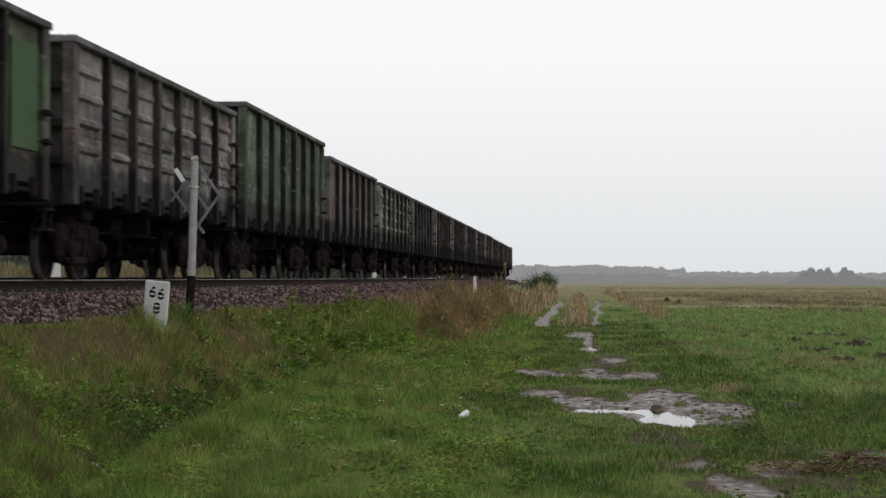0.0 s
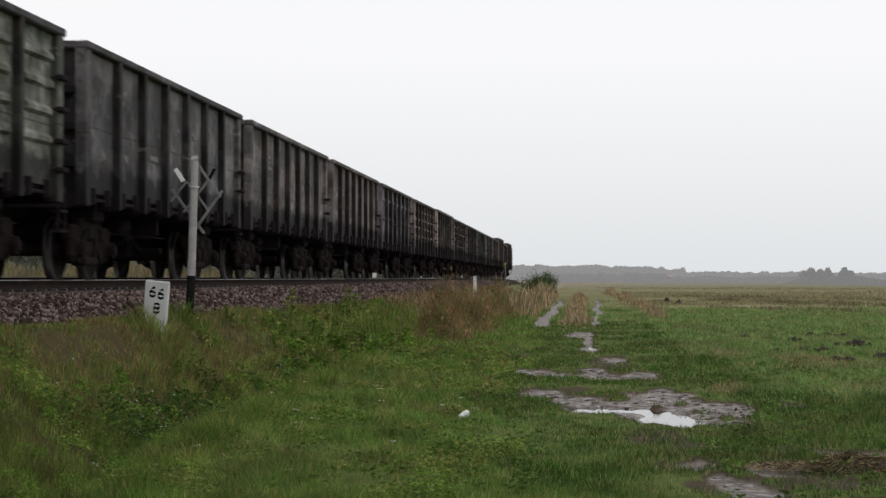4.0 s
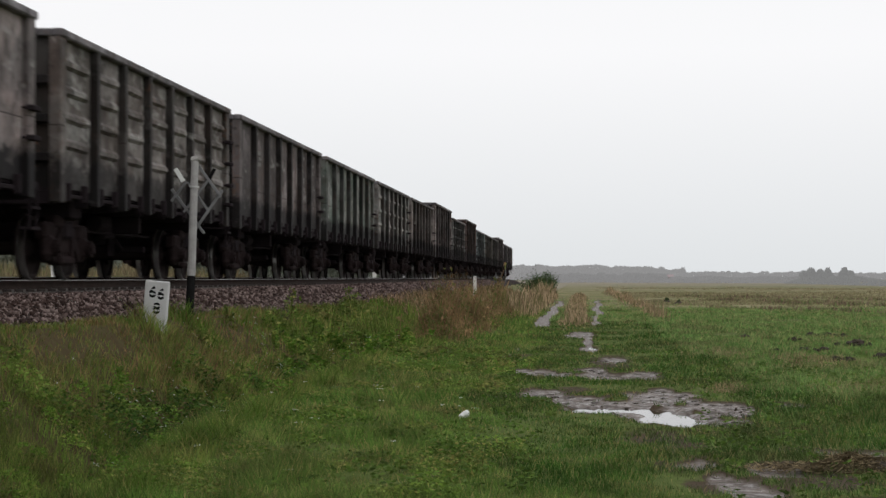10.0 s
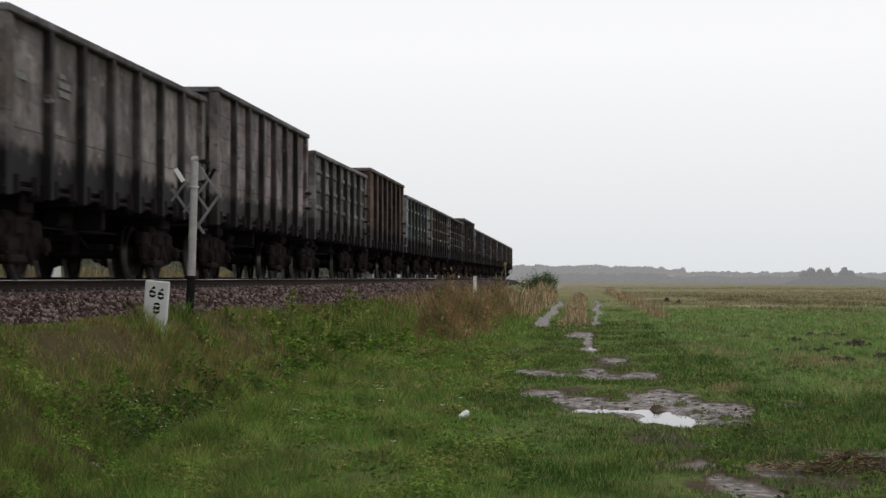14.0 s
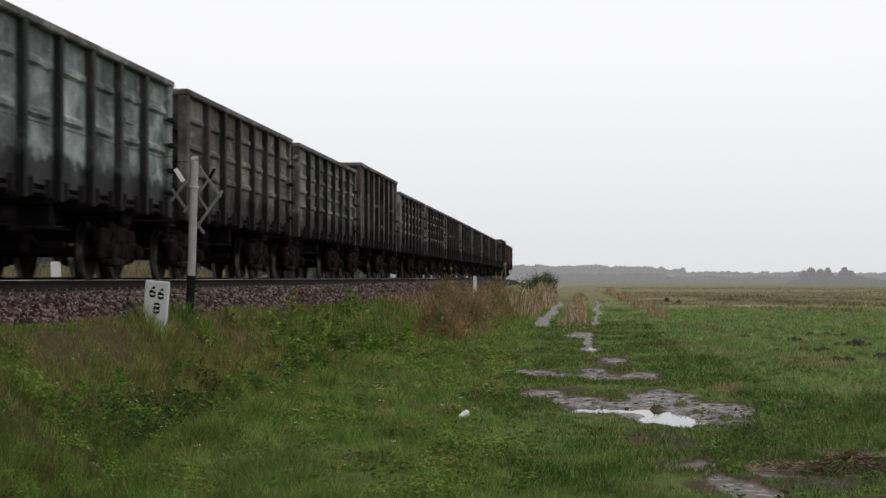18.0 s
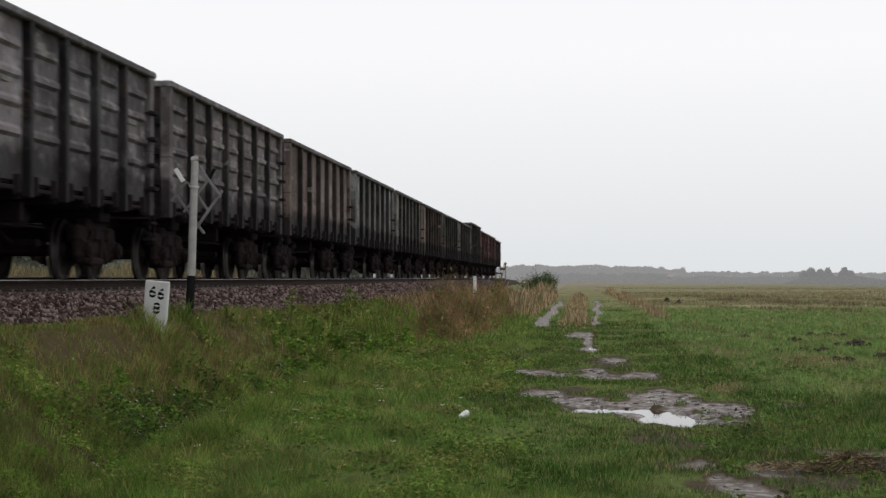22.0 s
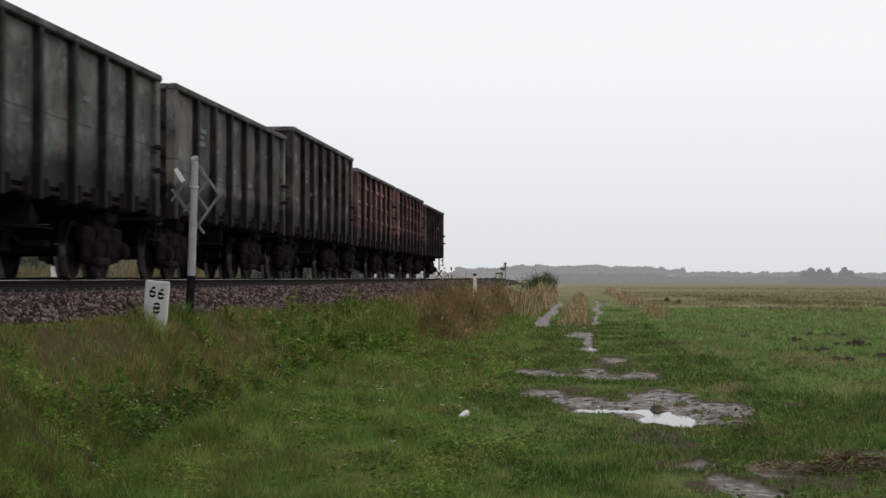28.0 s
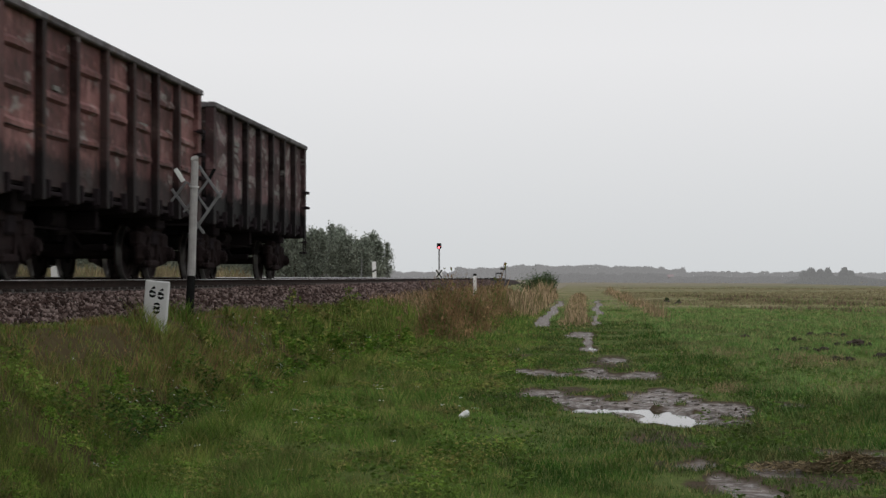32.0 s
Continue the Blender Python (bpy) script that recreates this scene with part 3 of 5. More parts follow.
def panel_mesh(w, top, rows, seed):
    """A side sheet, slightly buckled, with pressed horizontal ridges, as one connected plate."""
    h = top - 0.1 - BODY_Z0
    e, g = w * 0.38, 0.085
    ys = sorted([-w / 2, w / 2, -e, e, -e + 0.05, e - 0.05, -w * 0.16, w * 0.16])
    zs = [BODY_Z0, BODY_Z0 + h]
    for level in rows:
        z = BODY_Z0 + level * h
        zs += [z - g, z - g * 0.5, z + g * 0.25, z + g]
    zs = sorted(zs)
    while max(q - p for p, q in zip(zs, zs[1:])) > 0.34:
        k = max(range(len(zs) - 1), key=lambda n: zs[n + 1] - zs[n])
        zs.insert(k + 1, (zs[k] + zs[k + 1]) / 2)
    v = []
    for z in zs:
        for y in ys:
            rim = abs(y) > w / 2 - 0.01 or z in (zs[0], zs[-1])
            d = 0.0 if rim else 0.024 * noise.noise(Vector((seed * 9.1, y * 1.2, z * 1.4)))
            for level in rows:
                c = BODY_Z0 + level * h
                if abs(y) < e - 0.04 and c - g * 0.6 < z < c + g * 0.4:
                    d += 0.060 + 0.045 * noise.noise(Vector((seed * 3.3, y * 2.0, level * 9)))
            v.append((1.48 + d, y, z))
    n0, nz = len(ys), len(zs)
    f = [(j * n0 + i, j * n0 + i + 1, (j + 1) * n0 + i + 1, (j + 1) * n0 + i) for j in range(nz - 1) for i in range(n0 - 1)]
    k = len(v)
    v += [(1.44, y, z) for z in (zs[0], zs[-1]) for y in (-w / 2, w / 2)]
    low, high, lo, hi = range(n0), range((nz - 1) * n0, nz * n0), [j * n0 for j in range(nz)], [j * n0 + n0 - 1 for j in range(nz)]
    f += [(k + 1, k, k + 2, k + 3), (*low[::-1], k, k + 1)[::1], (*high, k + 3, k + 2), (*lo, k + 2, k), (*hi[::-1], k + 1, k + 3)]
    me = bpy.data.meshes.new("side_panel")
    me.from_pydata(v, [], f)
    me.materials.append(None)
    return me


def rib_mesh(top, wide=0.17):
    def fill(bm):
        box(bm, 1.462, 1.60, -wide / 2, wide / 2, 1.10, top - 0.09, 0.012)
    return mesh_of("rib", fill)


def post_mesh(top):
    def fill(bm):
        box(bm, 1.40, 1.575, -0.15, 0.15, 1.10, top - 0.09, 0.015)
    return mesh_of("corner_post", fill)


def rim_mesh(top):
    def fill(bm):
        for sx in (-1, 1):
            box(bm, *sorted((sx * 1.43, sx * 1.61)), -HALF, HALF, top - 0.115, top, 0.02)
        for sy in (-1, 1):
            box(bm, -1.43, 1.43, *sorted((sy * (HALF - 0.16), sy * HALF)), top - 0.115, top, 0.02)
    return mesh_of("top_rim", fill)


def end_mesh(top):
    def fill(bm):
        box(bm, -1.42, 1.42, HALF - 0.13, HALF - 0.09, BODY_Z0, top - 0.1)
    return mesh_of("end_wall", fill)


def end_rib_fill(bm):
    box(bm, -1.40, 1.40, HALF - 0.10, HALF, -0.07, 0.07, 0.02)


def end_stake_mesh(top):
    def fill(bm):
        box(bm, -0.06, 0.06, HALF - 0.10, HALF - 0.02, BODY_Z0, top - 0.1, 0.012)
    return mesh_of("end_stake", fill)


def floor_fill(bm):
    box(bm, -1.43, 1.43, -HALF + 0.1, HALF - 0.1, 1.28, 1.36)


def sill_fill(bm):
    box(bm, -0.22, 0.22, -HALF - 0.1, HALF + 0.1, 0.95, 1.278, 0.02)


def cross_fill(bm):
    box(bm, -1.44, 1.44, -0.09, 0.09, 1.08, 1.276, 0.01)


def bolster_beam_fill(bm):
    box(bm, -1.25, 1.25, -0.3, 0.3, 0.92, 1.27, 0.03)


def hatch_fill(bm):
    box(bm, 1.30, 1.50, -0.68, 0.68, 1.19, 1.25, 0.01)
    for y in (-0.45, 0.45):
        box(bm, 1.46, 1.56, y - 0.05, y + 0.05, 1.14, 1.40, 0.01)
        rod(bm, (1.50, y - 0.1, 1.16), (1.50, y + 0.1, 1.16), 0.03, 6)


def side_frame_fill(bm):
    """Cast side frame of a bogie: arched top bar, sagging bottom bar, spring nest, axle boxes."""
    x0, x1 = 0.90, 1.12
    box(bm, x0, x1, -0.62, 0.62, 0.78, 0.97, 0.04)
    for s in (-1, 1):
        box(bm, x0, x1, *sorted((s * 0.62, s * 1.17)), 0.60, 0.86, 0.05)
        box(bm, x0 + 0.02, x1 + 0.06, *sorted((s * 0.73, s * 1.12)), 0.28, 0.70, 0.10)
        rod(bm, (x1 + 0.02, s * 0.925, 0.475), (x1 + 0.13, s * 0.925, 0.475), 0.13, 12)
        m = bmesh.ops.create_cube(bm, size=1.0, matrix=Matrix.Translation(((x0 + x1) / 2, s * 0.52, 0.50)) @ Matrix.Rotation(s * radians(48), 4, "X") @ Matrix.Diagonal((0.2, 0.16, 0.56, 1)))
        box(bm, x0, x1, *sorted((s * 0.25, s * 0.37)), 0.30, 0.80, 0.02)
        rod(bm, (x1 + 0.05, s * 0.925, 0.475), (x1 + 0.16, s * 0.925, 0.475), 0.085, 12)
    # Added plate across the open windows: their darkness put into the shape.
    box(bm, x0 + 0.04, x1 - 0.05, -0.80, 0.80, 0.40, 0.80, 0.03)
    box(bm, x0 - 0.02, x1 + 0.02, -0.40, 0.40, 0.22, 0.36, 0.04)
    for y in (-0.15, 0.0, 0.15):
        rod(bm, (1.0, y, 0.34), (1.0, y, 0.62), 0.07, 8)


def bolster_fill(bm):
    box(bm, -1.15, 1.15, -0.22, 0.22, 0.62, 0.90, 0.04)
    for y in (-1.45, 1.45):
        rod(bm, (-0.95, y * 0.28, 0.42), (0.95, y * 0.28, 0.42), 0.035, 6)


def wheel_fill(bm):
    """One wheel on the +x side: tread, flange, hollow disc."""
    prof = [(0.725, 0.505), (0.745, 0.505), (0.765, 0.48), (0.855, 0.473), (0.855, 0.41), (0.815, 0.39), (0.80, 0.17), (0.86, 0.15), (0.86, 0.10),
            (0.70, 0.10), (0.70, 0.15), (0.755, 0.18), (0.765, 0.39), (0.725, 0.41)]
    n = 28
    rings = [[bm.verts.new((x, r * math.cos(a), r * math.sin(a))) for x, r in prof] for a in (2 * math.pi * i / n for i in range(n))]
    for i in range(n):
        for j in range(len(prof)):
            k = (j + 1) % len(prof)
            bm.faces.new((rings[i][j], rings[i][k], rings[(i + 1) % n][k], rings[(i + 1) % n][j]))
    for a in (0.4, 2.5, 4.6):
        rod(bm, (0.80, 0.27 * math.cos(a), 0.27 * math.sin(a)), (0.825, 0.27 * math.cos(a), 0.27 * math.sin(a)), 0.03, 6)


def wheelset_fill(bm):
    wheel_fill(bm)
    other = bm.copy()
    bmesh.ops.rotate(other, verts=other.verts, cent=(0, 0, 0), matrix=Matrix.Rotation(math.pi, 3, "Z"))
    me = bpy.data.meshes.new("half")
    other.to_mesh(me)
    other.free()
    bm.from_mesh(me)
    bpy.data.meshes.remove(me)
    rod(bm, (-0.99, 0, 0), (0.99, 0, 0), 0.085, 12)


def coupler_fill(bm):
    box(bm, -0.11, 0.11, HALF - 0.1, HALF + 0.42, 0.98, 1.14, 0.02)
    box(bm, -0.20, 0.20, HALF + 0.36, HALF + 0.58, 0.90, 1.22, 0.05)
    box(bm, -0.26, 0.26, HALF + 0.02, HALF + 0.12, 0.92, 1.2, 0.02)


def tank_fill(bm):
    rod(bm, (0.62, 0.6, 0.93), (0.62, 1.7, 0.93), 0.17, 14)
    rod(bm, (0.75, -1.4, 0.95), (0.75, -0.7, 0.95), 0.13, 12)
    rod(bm, (0.72, -2.7, 0.80), (0.72, 2.7, 0.80), 0.022, 6)
    box(bm, 0.5, 0.72, -0.5, 0.2, 0.72, 1.1, 0.03)


def rigging_fill(bm):
    """Brake levers, shafts and hanger plates below the floor, between the bogies."""
    # Long box added to block the light that shows through below the floor.
    box(bm, -0.32, -0.16, -2.9, 2.9, 0.66, 1.0, 0.02)
    rod(bm, (-0.6, -2.7, 0.62), (-0.6, 2.7, 0.62), 0.05, 8)
    for s in (-1, 1):
        box(bm, 0.10, 0.16, *sorted((s * 1.9, s * 2.35)), 0.44, 1.1, 0.02)
        box(bm, -0.5, 0.7, *sorted((s * 2.35, s * 2.55)), 0.50, 0.62, 0.02)
        rod(bm, (0.3, s * 1.2, 0.9), (0.3, s * 2.5, 0.52), 0.03, 6)
    rod(bm, (-0.9, -1.3, 0.86), (-0.9, 0.4, 0.86), 0.2, 12)
    box(bm, -1.2, 1.2, -0.08, 0.08, 0.80, 1.1, 0.02)


def step_fill(bm):
    box(bm, 1.56, 1.68, -0.16, 0.16, -0.035, 0.035, 0.01)
    for y in (-0.14, 0.14):
        rod(bm, (1.50, y, 0.0), (1.64, y, 0.0), 0.016, 6)


def foot_step_fill(bm):
    for y in (-0.17, 0.17):
        box(bm, 1.50, 1.53, y - 0.02, y + 0.02, 0.70, 1.32)
    box(bm, 1.40, 1.56, -0.2, 0.2, 0.68, 0.72)
    box(bm, 1.40, 1.56, -0.2, 0.2, 0.96, 1.00)
    box(bm, 1.36, 1.53, -0.2, 0.19, 1.24, 1.34, 0.01)


def handrail_fill(bm):
    """A bowed grab rail on the end wall, near the corner."""
    pts = [Vector((1.30, HALF - 0.04, 1.53)), Vector((1.31, HALF + 0.13, 1.56)), Vector((1.34, HALF + 0.05, 1.85)), Vector((1.33, HALF + 0.06, 2.12)), Vector((1.31, HALF + 0.15, 2.28)), Vector((1.30, HALF - 0.04, 2.32))]
    tube(bm, pts, [0.016] * 6, 6)


END_RIB_M, SILL_M = mesh_of("end_rib", end_rib_fill), mesh_of("centre_sill", sill_fill, STEEL_DARK)
CROSS_M, BEAM_M = mesh_of("cross_member", cross_fill, STEEL_DARK), mesh_of("bolster_beam", bolster_beam_fill, STEEL_DARK)
FLOOR_M, HATCH_M = mesh_of("floor_plate", floor_fill, STEEL_DARK), mesh_of("hatch", hatch_fill)
SIDE_FRAME_M, BOLSTER_M = mesh_of("side_frame", side_frame_fill, STEEL_BOGIE), mesh_of("bogie", bolster_fill, STEEL_DARK)
WHEELSET_M = mesh_of("wheelset", wheelset_fill, WHEEL)
WHEELSET_M.materials.append(TREAD)
for face in WHEELSET_M.polygons:
    out = math.hypot(face.center.y, face.center.z)
    face.material_index = 1 if 0.462 < out < 0.482 and abs(face.center.x) > 0.76 else 0
COUPLER_M, TANK_M = mesh_of("coupler", coupler_fill, STEEL_DARK), mesh_of("brake_gear", tank_fill, STEEL_DARK)
RIGGING_M = mesh_of("brake_rigging", rigging_fill, STEEL_DARK)
BAR_M = mesh_of("marking_bar", lambda bm: box(bm, 1.46, 1.502, -0.30, 0.30, -0.045, 0.045))
SHORT_BAR_M = mesh_of("marking_bar", lambda bm: box(bm, 1.46, 1.502, -0.16, 0.16, -0.035, 0.035))
PATCH_M = mesh_of("repair_plate", lambda bm: box(bm, 1.49, 1.525, -0.62, 0.55, 1.75, 3.2, 0.006))
HANDRAIL_M = mesh_of("end_handrail", handrail_fill, STEEL_DARK)
STEP_M, FOOT_M = mesh_of("rung", step_fill, STEEL_DARK), mesh_of("foot_step", foot_step_fill, STEEL_DARK)
ROWS = {0: (), 2: (0.78, 0.46), 3: (0.80, 0.56, 0.33), 4: (0.84, 0.66, 0.48, 0.30)}
KIT = {}
TOPS = (LOW_TOP, HIGH_TOP, 3.68, 3.63)
for high in (0, 1, 2, 3):
    top = TOPS[high]
    KIT[high] = (rib_mesh(top), post_mesh(top), rim_mesh(top), end_mesh(top), end_stake_mesh(top))
    for rows in ROWS:
        for wide in (0, 1):
            w = (1.955 if wide else 1.73) - 0.10
            KIT[high, rows, wide] = [panel_mesh(w, top, ROWS[rows], high * 7 + rows * 3 + wide + 20 * i) for i in range(3)]

# height, pressed ridges, paint, second paint, rust, chalk, coal dust, words
GREY, WARM, TEAL, RED = (0.115, 0.112, 0.105), (0.15, 0.13, 0.115), (0.15, 0.215, 0.20), (0.135, 0.062, 0.056)
WAGONS = [
    (0, 0, (0.10, 0.085, 0.07), (0.07, 0.11, 0.06), 0.6, 0.2, 0.9, "brown-grey, with a green repair patch"),
    (0, 4, GREY, (0.16, 0.15, 0.14), 0.5, 1.0, 0.8, "dark grey, dented, with pressed ridges"),
    (1, 0, (0.06, 0.10, 0.055), (0.085, 0.115, 0.075), 0.3, 0.5, 0.8, "green, high-sided"),
    (3, 0, (0.088, 0.079, 0.073), (0.10, 0.098, 0.092), 0.6, 0.5, 0.9, "grey-brown, weathered"),
    (0, 4, (0.09, 0.115, 0.085), (0.17, 0.18, 0.15), 0.3, 1.2, 0.8, "faded green with chalky pressed ridges"),
    (0, 0, (0.085, 0.088, 0.088), (0.115, 0.115, 0.11), 0.3, 0.3, 0.9, "dark grey, plain-sided"),
    (0, 0, (0.10, 0.105, 0.098), (0.135, 0.125, 0.115), 0.5, 0.6, 0.9, "grey-green, rust-flecked"),
    (0, 0, WARM, (0.115, 0.11, 0.108), 0.5, 0.7, 0.9, "grey-brown, patchy"),
    (0, 2, (0.088, 0.087, 0.094), (0.135, 0.133, 0.137), 0.2, 0.5, 0.8, "dark blue-grey, seamed"),
    (0, 4, (0.12, 0.105, 0.092), (0.16, 0.145, 0.13), 0.6, 0.9, 0.8, "brown-grey with pressed ridges"),
    (3, 0, (0.235, 0.225, 0.21), (0.19, 0.165, 0.15), 0.4, 0.4, 1.0, "pale grey, stained brown"),
    (0, 4, (0.125, 0.117, 0.10), (0.185, 0.178, 0.16), 0.6, 1.1, 0.8, "dark brown-grey with pressed ridges"),
    (0, 0, (0.085, 0.078, 0.072), (0.115, 0.105, 0.10), 0.6, 0.4, 0.9, "dark brown, weathered"),
    (0, 0, (0.105, 0.155, 0.12), (0.17, 0.185, 0.165), 0.6, 0.8, 0.9, "dull green, plain-sided"),
    (0, 3, (0.115, 0.135, 0.118), (0.185, 0.18, 0.165), 0.6, 1.1, 0.8, "grey-green with pressed ridges"),
    (0, 0, (0.135, 0.125, 0.112), (0.165, 0.155, 0.14), 0.4, 0.3, 1.0, "light brown-grey, plain-sided"),
    (1, 0, (0.125, 0.115, 0.105), (0.16, 0.145, 0.135), 0.5, 0.5, 0.9, "brown-grey, high-sided"),
    (0, 3, (0.09, 0.10, 0.09), (0.125, 0.13, 0.12), 0.5, 0.6, 0.8, "dark grey-green with pressed ridges"),
    (1, 0, (0.080, 0.047, 0.038), (0.088, 0.066, 0.056), 1.0, 0.6, 0.9, "rusty brown, high-sided"),
    (0, 2, TEAL, (0.22, 0.26, 0.25), 0.3, 0.9, 0.9, "teal-green with pressed ridges"),
    (0, 3, (0.10, 0.108, 0.085), (0.135, 0.125, 0.105), 0.5, 0.6, 0.8, "olive-brown with pressed ridges"),
    (0, 4, (0.07, 0.09, 0.07), (0.14, 0.135, 0.12), 0.5, 0.9, 0.8, "dark green with chalky pressed ridges"),
    (1, 0, (0.078, 0.068, 0.06), (0.105, 0.095, 0.088), 0.6, 0.5, 0.8, "dark brown, high-sided"),
    (0, 4, (0.085, 0.09, 0.098), (0.145, 0.14, 0.14), 0.5, 0.8, 0.8, "dark slate-grey with pressed ridges"),
    (0, 4, (0.10, 0.10, 0.098), (0.155, 0.145, 0.14), 0.6, 0.8, 0.8, "dark grey, ridged and rust-spotted"),
    (0, 0, (0.16, 0.13, 0.11), (0.125, 0.11, 0.10), 0.8, 0.4, 0.9, "rust-brown, plain-sided"),
    (0, 0, (0.105, 0.12, 0.112), (0.15, 0.165, 0.155), 0.4, 0.4, 0.9, "grey-green, plain-sided"),
    (0, 0, (0.11, 0.12, 0.11), (0.14, 0.145, 0.13), 0.5, 0.3, 0.9, "pale grey-green, plain-sided"),
    (0, 0, (0.10, 0.115, 0.105), (0.16, 0.11, 0.08), 0.9, 0.5, 0.9, "grey-green, with large rust blotches"),
    (0, 0, (0.07, 0.085, 0.072), (0.10, 0.105, 0.09), 0.5, 0.3, 0.9, "dark green, plain-sided"),
    (0, 0, (0.075, 0.092, 0.08), (0.105, 0.10, 0.085), 0.6, 0.4, 0.9, "dark green, rust-spotted"),
    (1, 0, (0.046, 0.039, 0.034), (0.078, 0.066, 0.055), 0.6, 0.9, 0.9, "dark brown-green, high-sided"),
    (2, 3, RED, (0.17, 0.09, 0.082), 0.3, 0.6, 0.8, "red-brown with pressed ridges"),
    (2, 3, (0.125, 0.055, 0.05), (0.165, 0.085, 0.076), 0.3, 0.7, 0.8, "oxide-red with pressed ridges"),
    (0, 0, (0.062, 0.034, 0.034), (0.10, 0.06, 0.06), 0.3, 1.5, 1.0, "dark maroon, with pale worn patches"),
]


def build_wagon(k, high, rows, paint, second, rust, chalk, dirt, words):
    tall = KIT[high]
    wagon = thing("gondola_wagon", words + " open freight wagon on the railway", "freight wagon", group="wagons of the train")
    tone = 1.32 if rows else 1.42
    chalk = chalk * 1.25 if rows else chalk
    keep = 1.0
    grey, grey2 = sum(paint) / 3, sum(second) / 3
    paint = tuple(t * (grey + keep * (c - grey)) for c, t in zip(paint, (1.04, 0.965, 1.02)))
    second = tuple(t * (grey2 + keep * (c - grey2)) for c, t in zip(second, (1.04, 0.965, 1.02)))
    body = wagon_paint(tuple(c * tone for c in paint), tuple(c * tone * 1.1 for c in second), rust, chalk, dirt, k + 1,
                       (1.95, 2.45, 2.95, 3.40) if high == 1 else (2.02 + 0.15 * (k % 3),))
    # Ribs and end stakes: the body paint darkened, with their shade put in.
    shaded_paint = wagon_paint(tuple(c * 0.21 for c in paint), tuple(c * 0.26 for c in second), rust * 0.2, 0.0, min(1.0, dirt * 1.1), k + 40)
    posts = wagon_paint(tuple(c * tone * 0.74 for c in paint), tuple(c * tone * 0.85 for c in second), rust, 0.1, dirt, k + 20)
    # End walls: the same paint, much darker than the sides.
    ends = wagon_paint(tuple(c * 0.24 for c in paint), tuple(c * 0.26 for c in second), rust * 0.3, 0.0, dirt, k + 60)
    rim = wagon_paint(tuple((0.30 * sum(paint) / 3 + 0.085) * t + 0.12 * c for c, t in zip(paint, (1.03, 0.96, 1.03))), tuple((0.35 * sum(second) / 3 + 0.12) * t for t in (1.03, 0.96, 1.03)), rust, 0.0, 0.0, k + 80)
    place("floor_plate", FLOOR_M, wagon)
    place("centre_sill", SILL_M, wagon)
    for y in RIBS + [-6.2, 6.2]:
        place("cross_member", CROSS_M, wagon, (0, y, 0))
    for y in (-4.325, 4.325):
        place("bolster_beam", BEAM_M, wagon, (0, y, 0))
    for turn in (0, 180):
        for i in range(7):
            y0, y1 = EDGES[i], EDGES[i + 1]
            me = KIT[high, rows, 1 if i in (0, 6) else 0][(i + k) % 3]
            place("side_panel", me, wagon, (0, (y0 + y1) / 2 * (1 if turn == 0 else -1), 0), body, turn)
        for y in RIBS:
            place("rib", tall[0], wagon, (0, y, 0), shaded_paint, turn)
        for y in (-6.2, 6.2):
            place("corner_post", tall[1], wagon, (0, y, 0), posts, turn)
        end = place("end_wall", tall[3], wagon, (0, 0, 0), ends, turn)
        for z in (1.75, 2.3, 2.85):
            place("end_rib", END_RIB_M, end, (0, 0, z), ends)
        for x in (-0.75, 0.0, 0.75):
            place("end_stake", tall[4], end, (x, 0, 0), shaded_paint)
        place("coupler", COUPLER_M, wagon, (0, 0, 0), None, turn)
        for i in range(7):
            place("hatch", HATCH_M, wagon, (0, (EDGES[i] + EDGES[i + 1]) / 2, 0), STEEL_DARK, turn)
        for z in ((1.55, 1.95, 2.4, 2.85) if rows else (1.9, 2.3)):
            place("rung", STEP_M, wagon, (0, 6.12 if turn == 0 else -6.12, z), None, turn)
        place("foot_step", FOOT_M, wagon, (0, 6.45 if turn == 0 else -6.45, 0), None, turn)
        place("end_handrail", HANDRAIL_M, wagon, (0, 0, 0), None, turn)
    g = random.Random(k)
    for turn in (0, 180):
        for i in g.sample(range(7), 2):
            mid = (EDGES[i] + EDGES[i + 1]) / 2 * (1 if turn == 0 else -1)
            bar = place("marking_bar", g.choice((BAR_M, SHORT_BAR_M)), wagon, (0, mid + g.uniform(-0.2, 0.2), g.choice((2.10, 2.62, 2.72))), MARKING, turn)
            tagged(bar, "worn pale marking")
    if not rows and k % 4 != 1:
        for turn in (0, 180):
            spot = (EDGES[1] + EDGES[2]) / 2 * (1 if turn == 0 else -1)
            for line, me in enumerate(g.sample((BAR_M, SHORT_BAR_M, BAR_M), 3)):
                bar = place("marking_bar", me, wagon, (0, spot + g.uniform(-0.12, 0.12), 2.92 - 0.13 * line), MARKING, turn)
                tagged(bar, "worn pale marking")
    if k == 0:
        tagged(place("repair_plate", PATCH_M, wagon, (0, 5.4, 0), PATCH_GREEN), "green repair plate")
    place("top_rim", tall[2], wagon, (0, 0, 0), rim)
    place("brake_gear", TANK_M, wagon)
    place("brake_rigging", RIGGING_M, wagon)
    for y in (-4.325, 4.325):
        bogie = place("bogie", BOLSTER_M, wagon, (0, y, 0))
        for turn in (0, 180):
            place("side_frame", SIDE_FRAME_M, bogie, (0, 0, 0), None, turn)
        for w in (-0.925, 0.925):
            place("wheelset", WHEELSET_M, bogie, (0, w, 0.475))
    return wagon


TRAIN = [build_wagon(k, *row) for k, row in enumerate(WAGONS)]


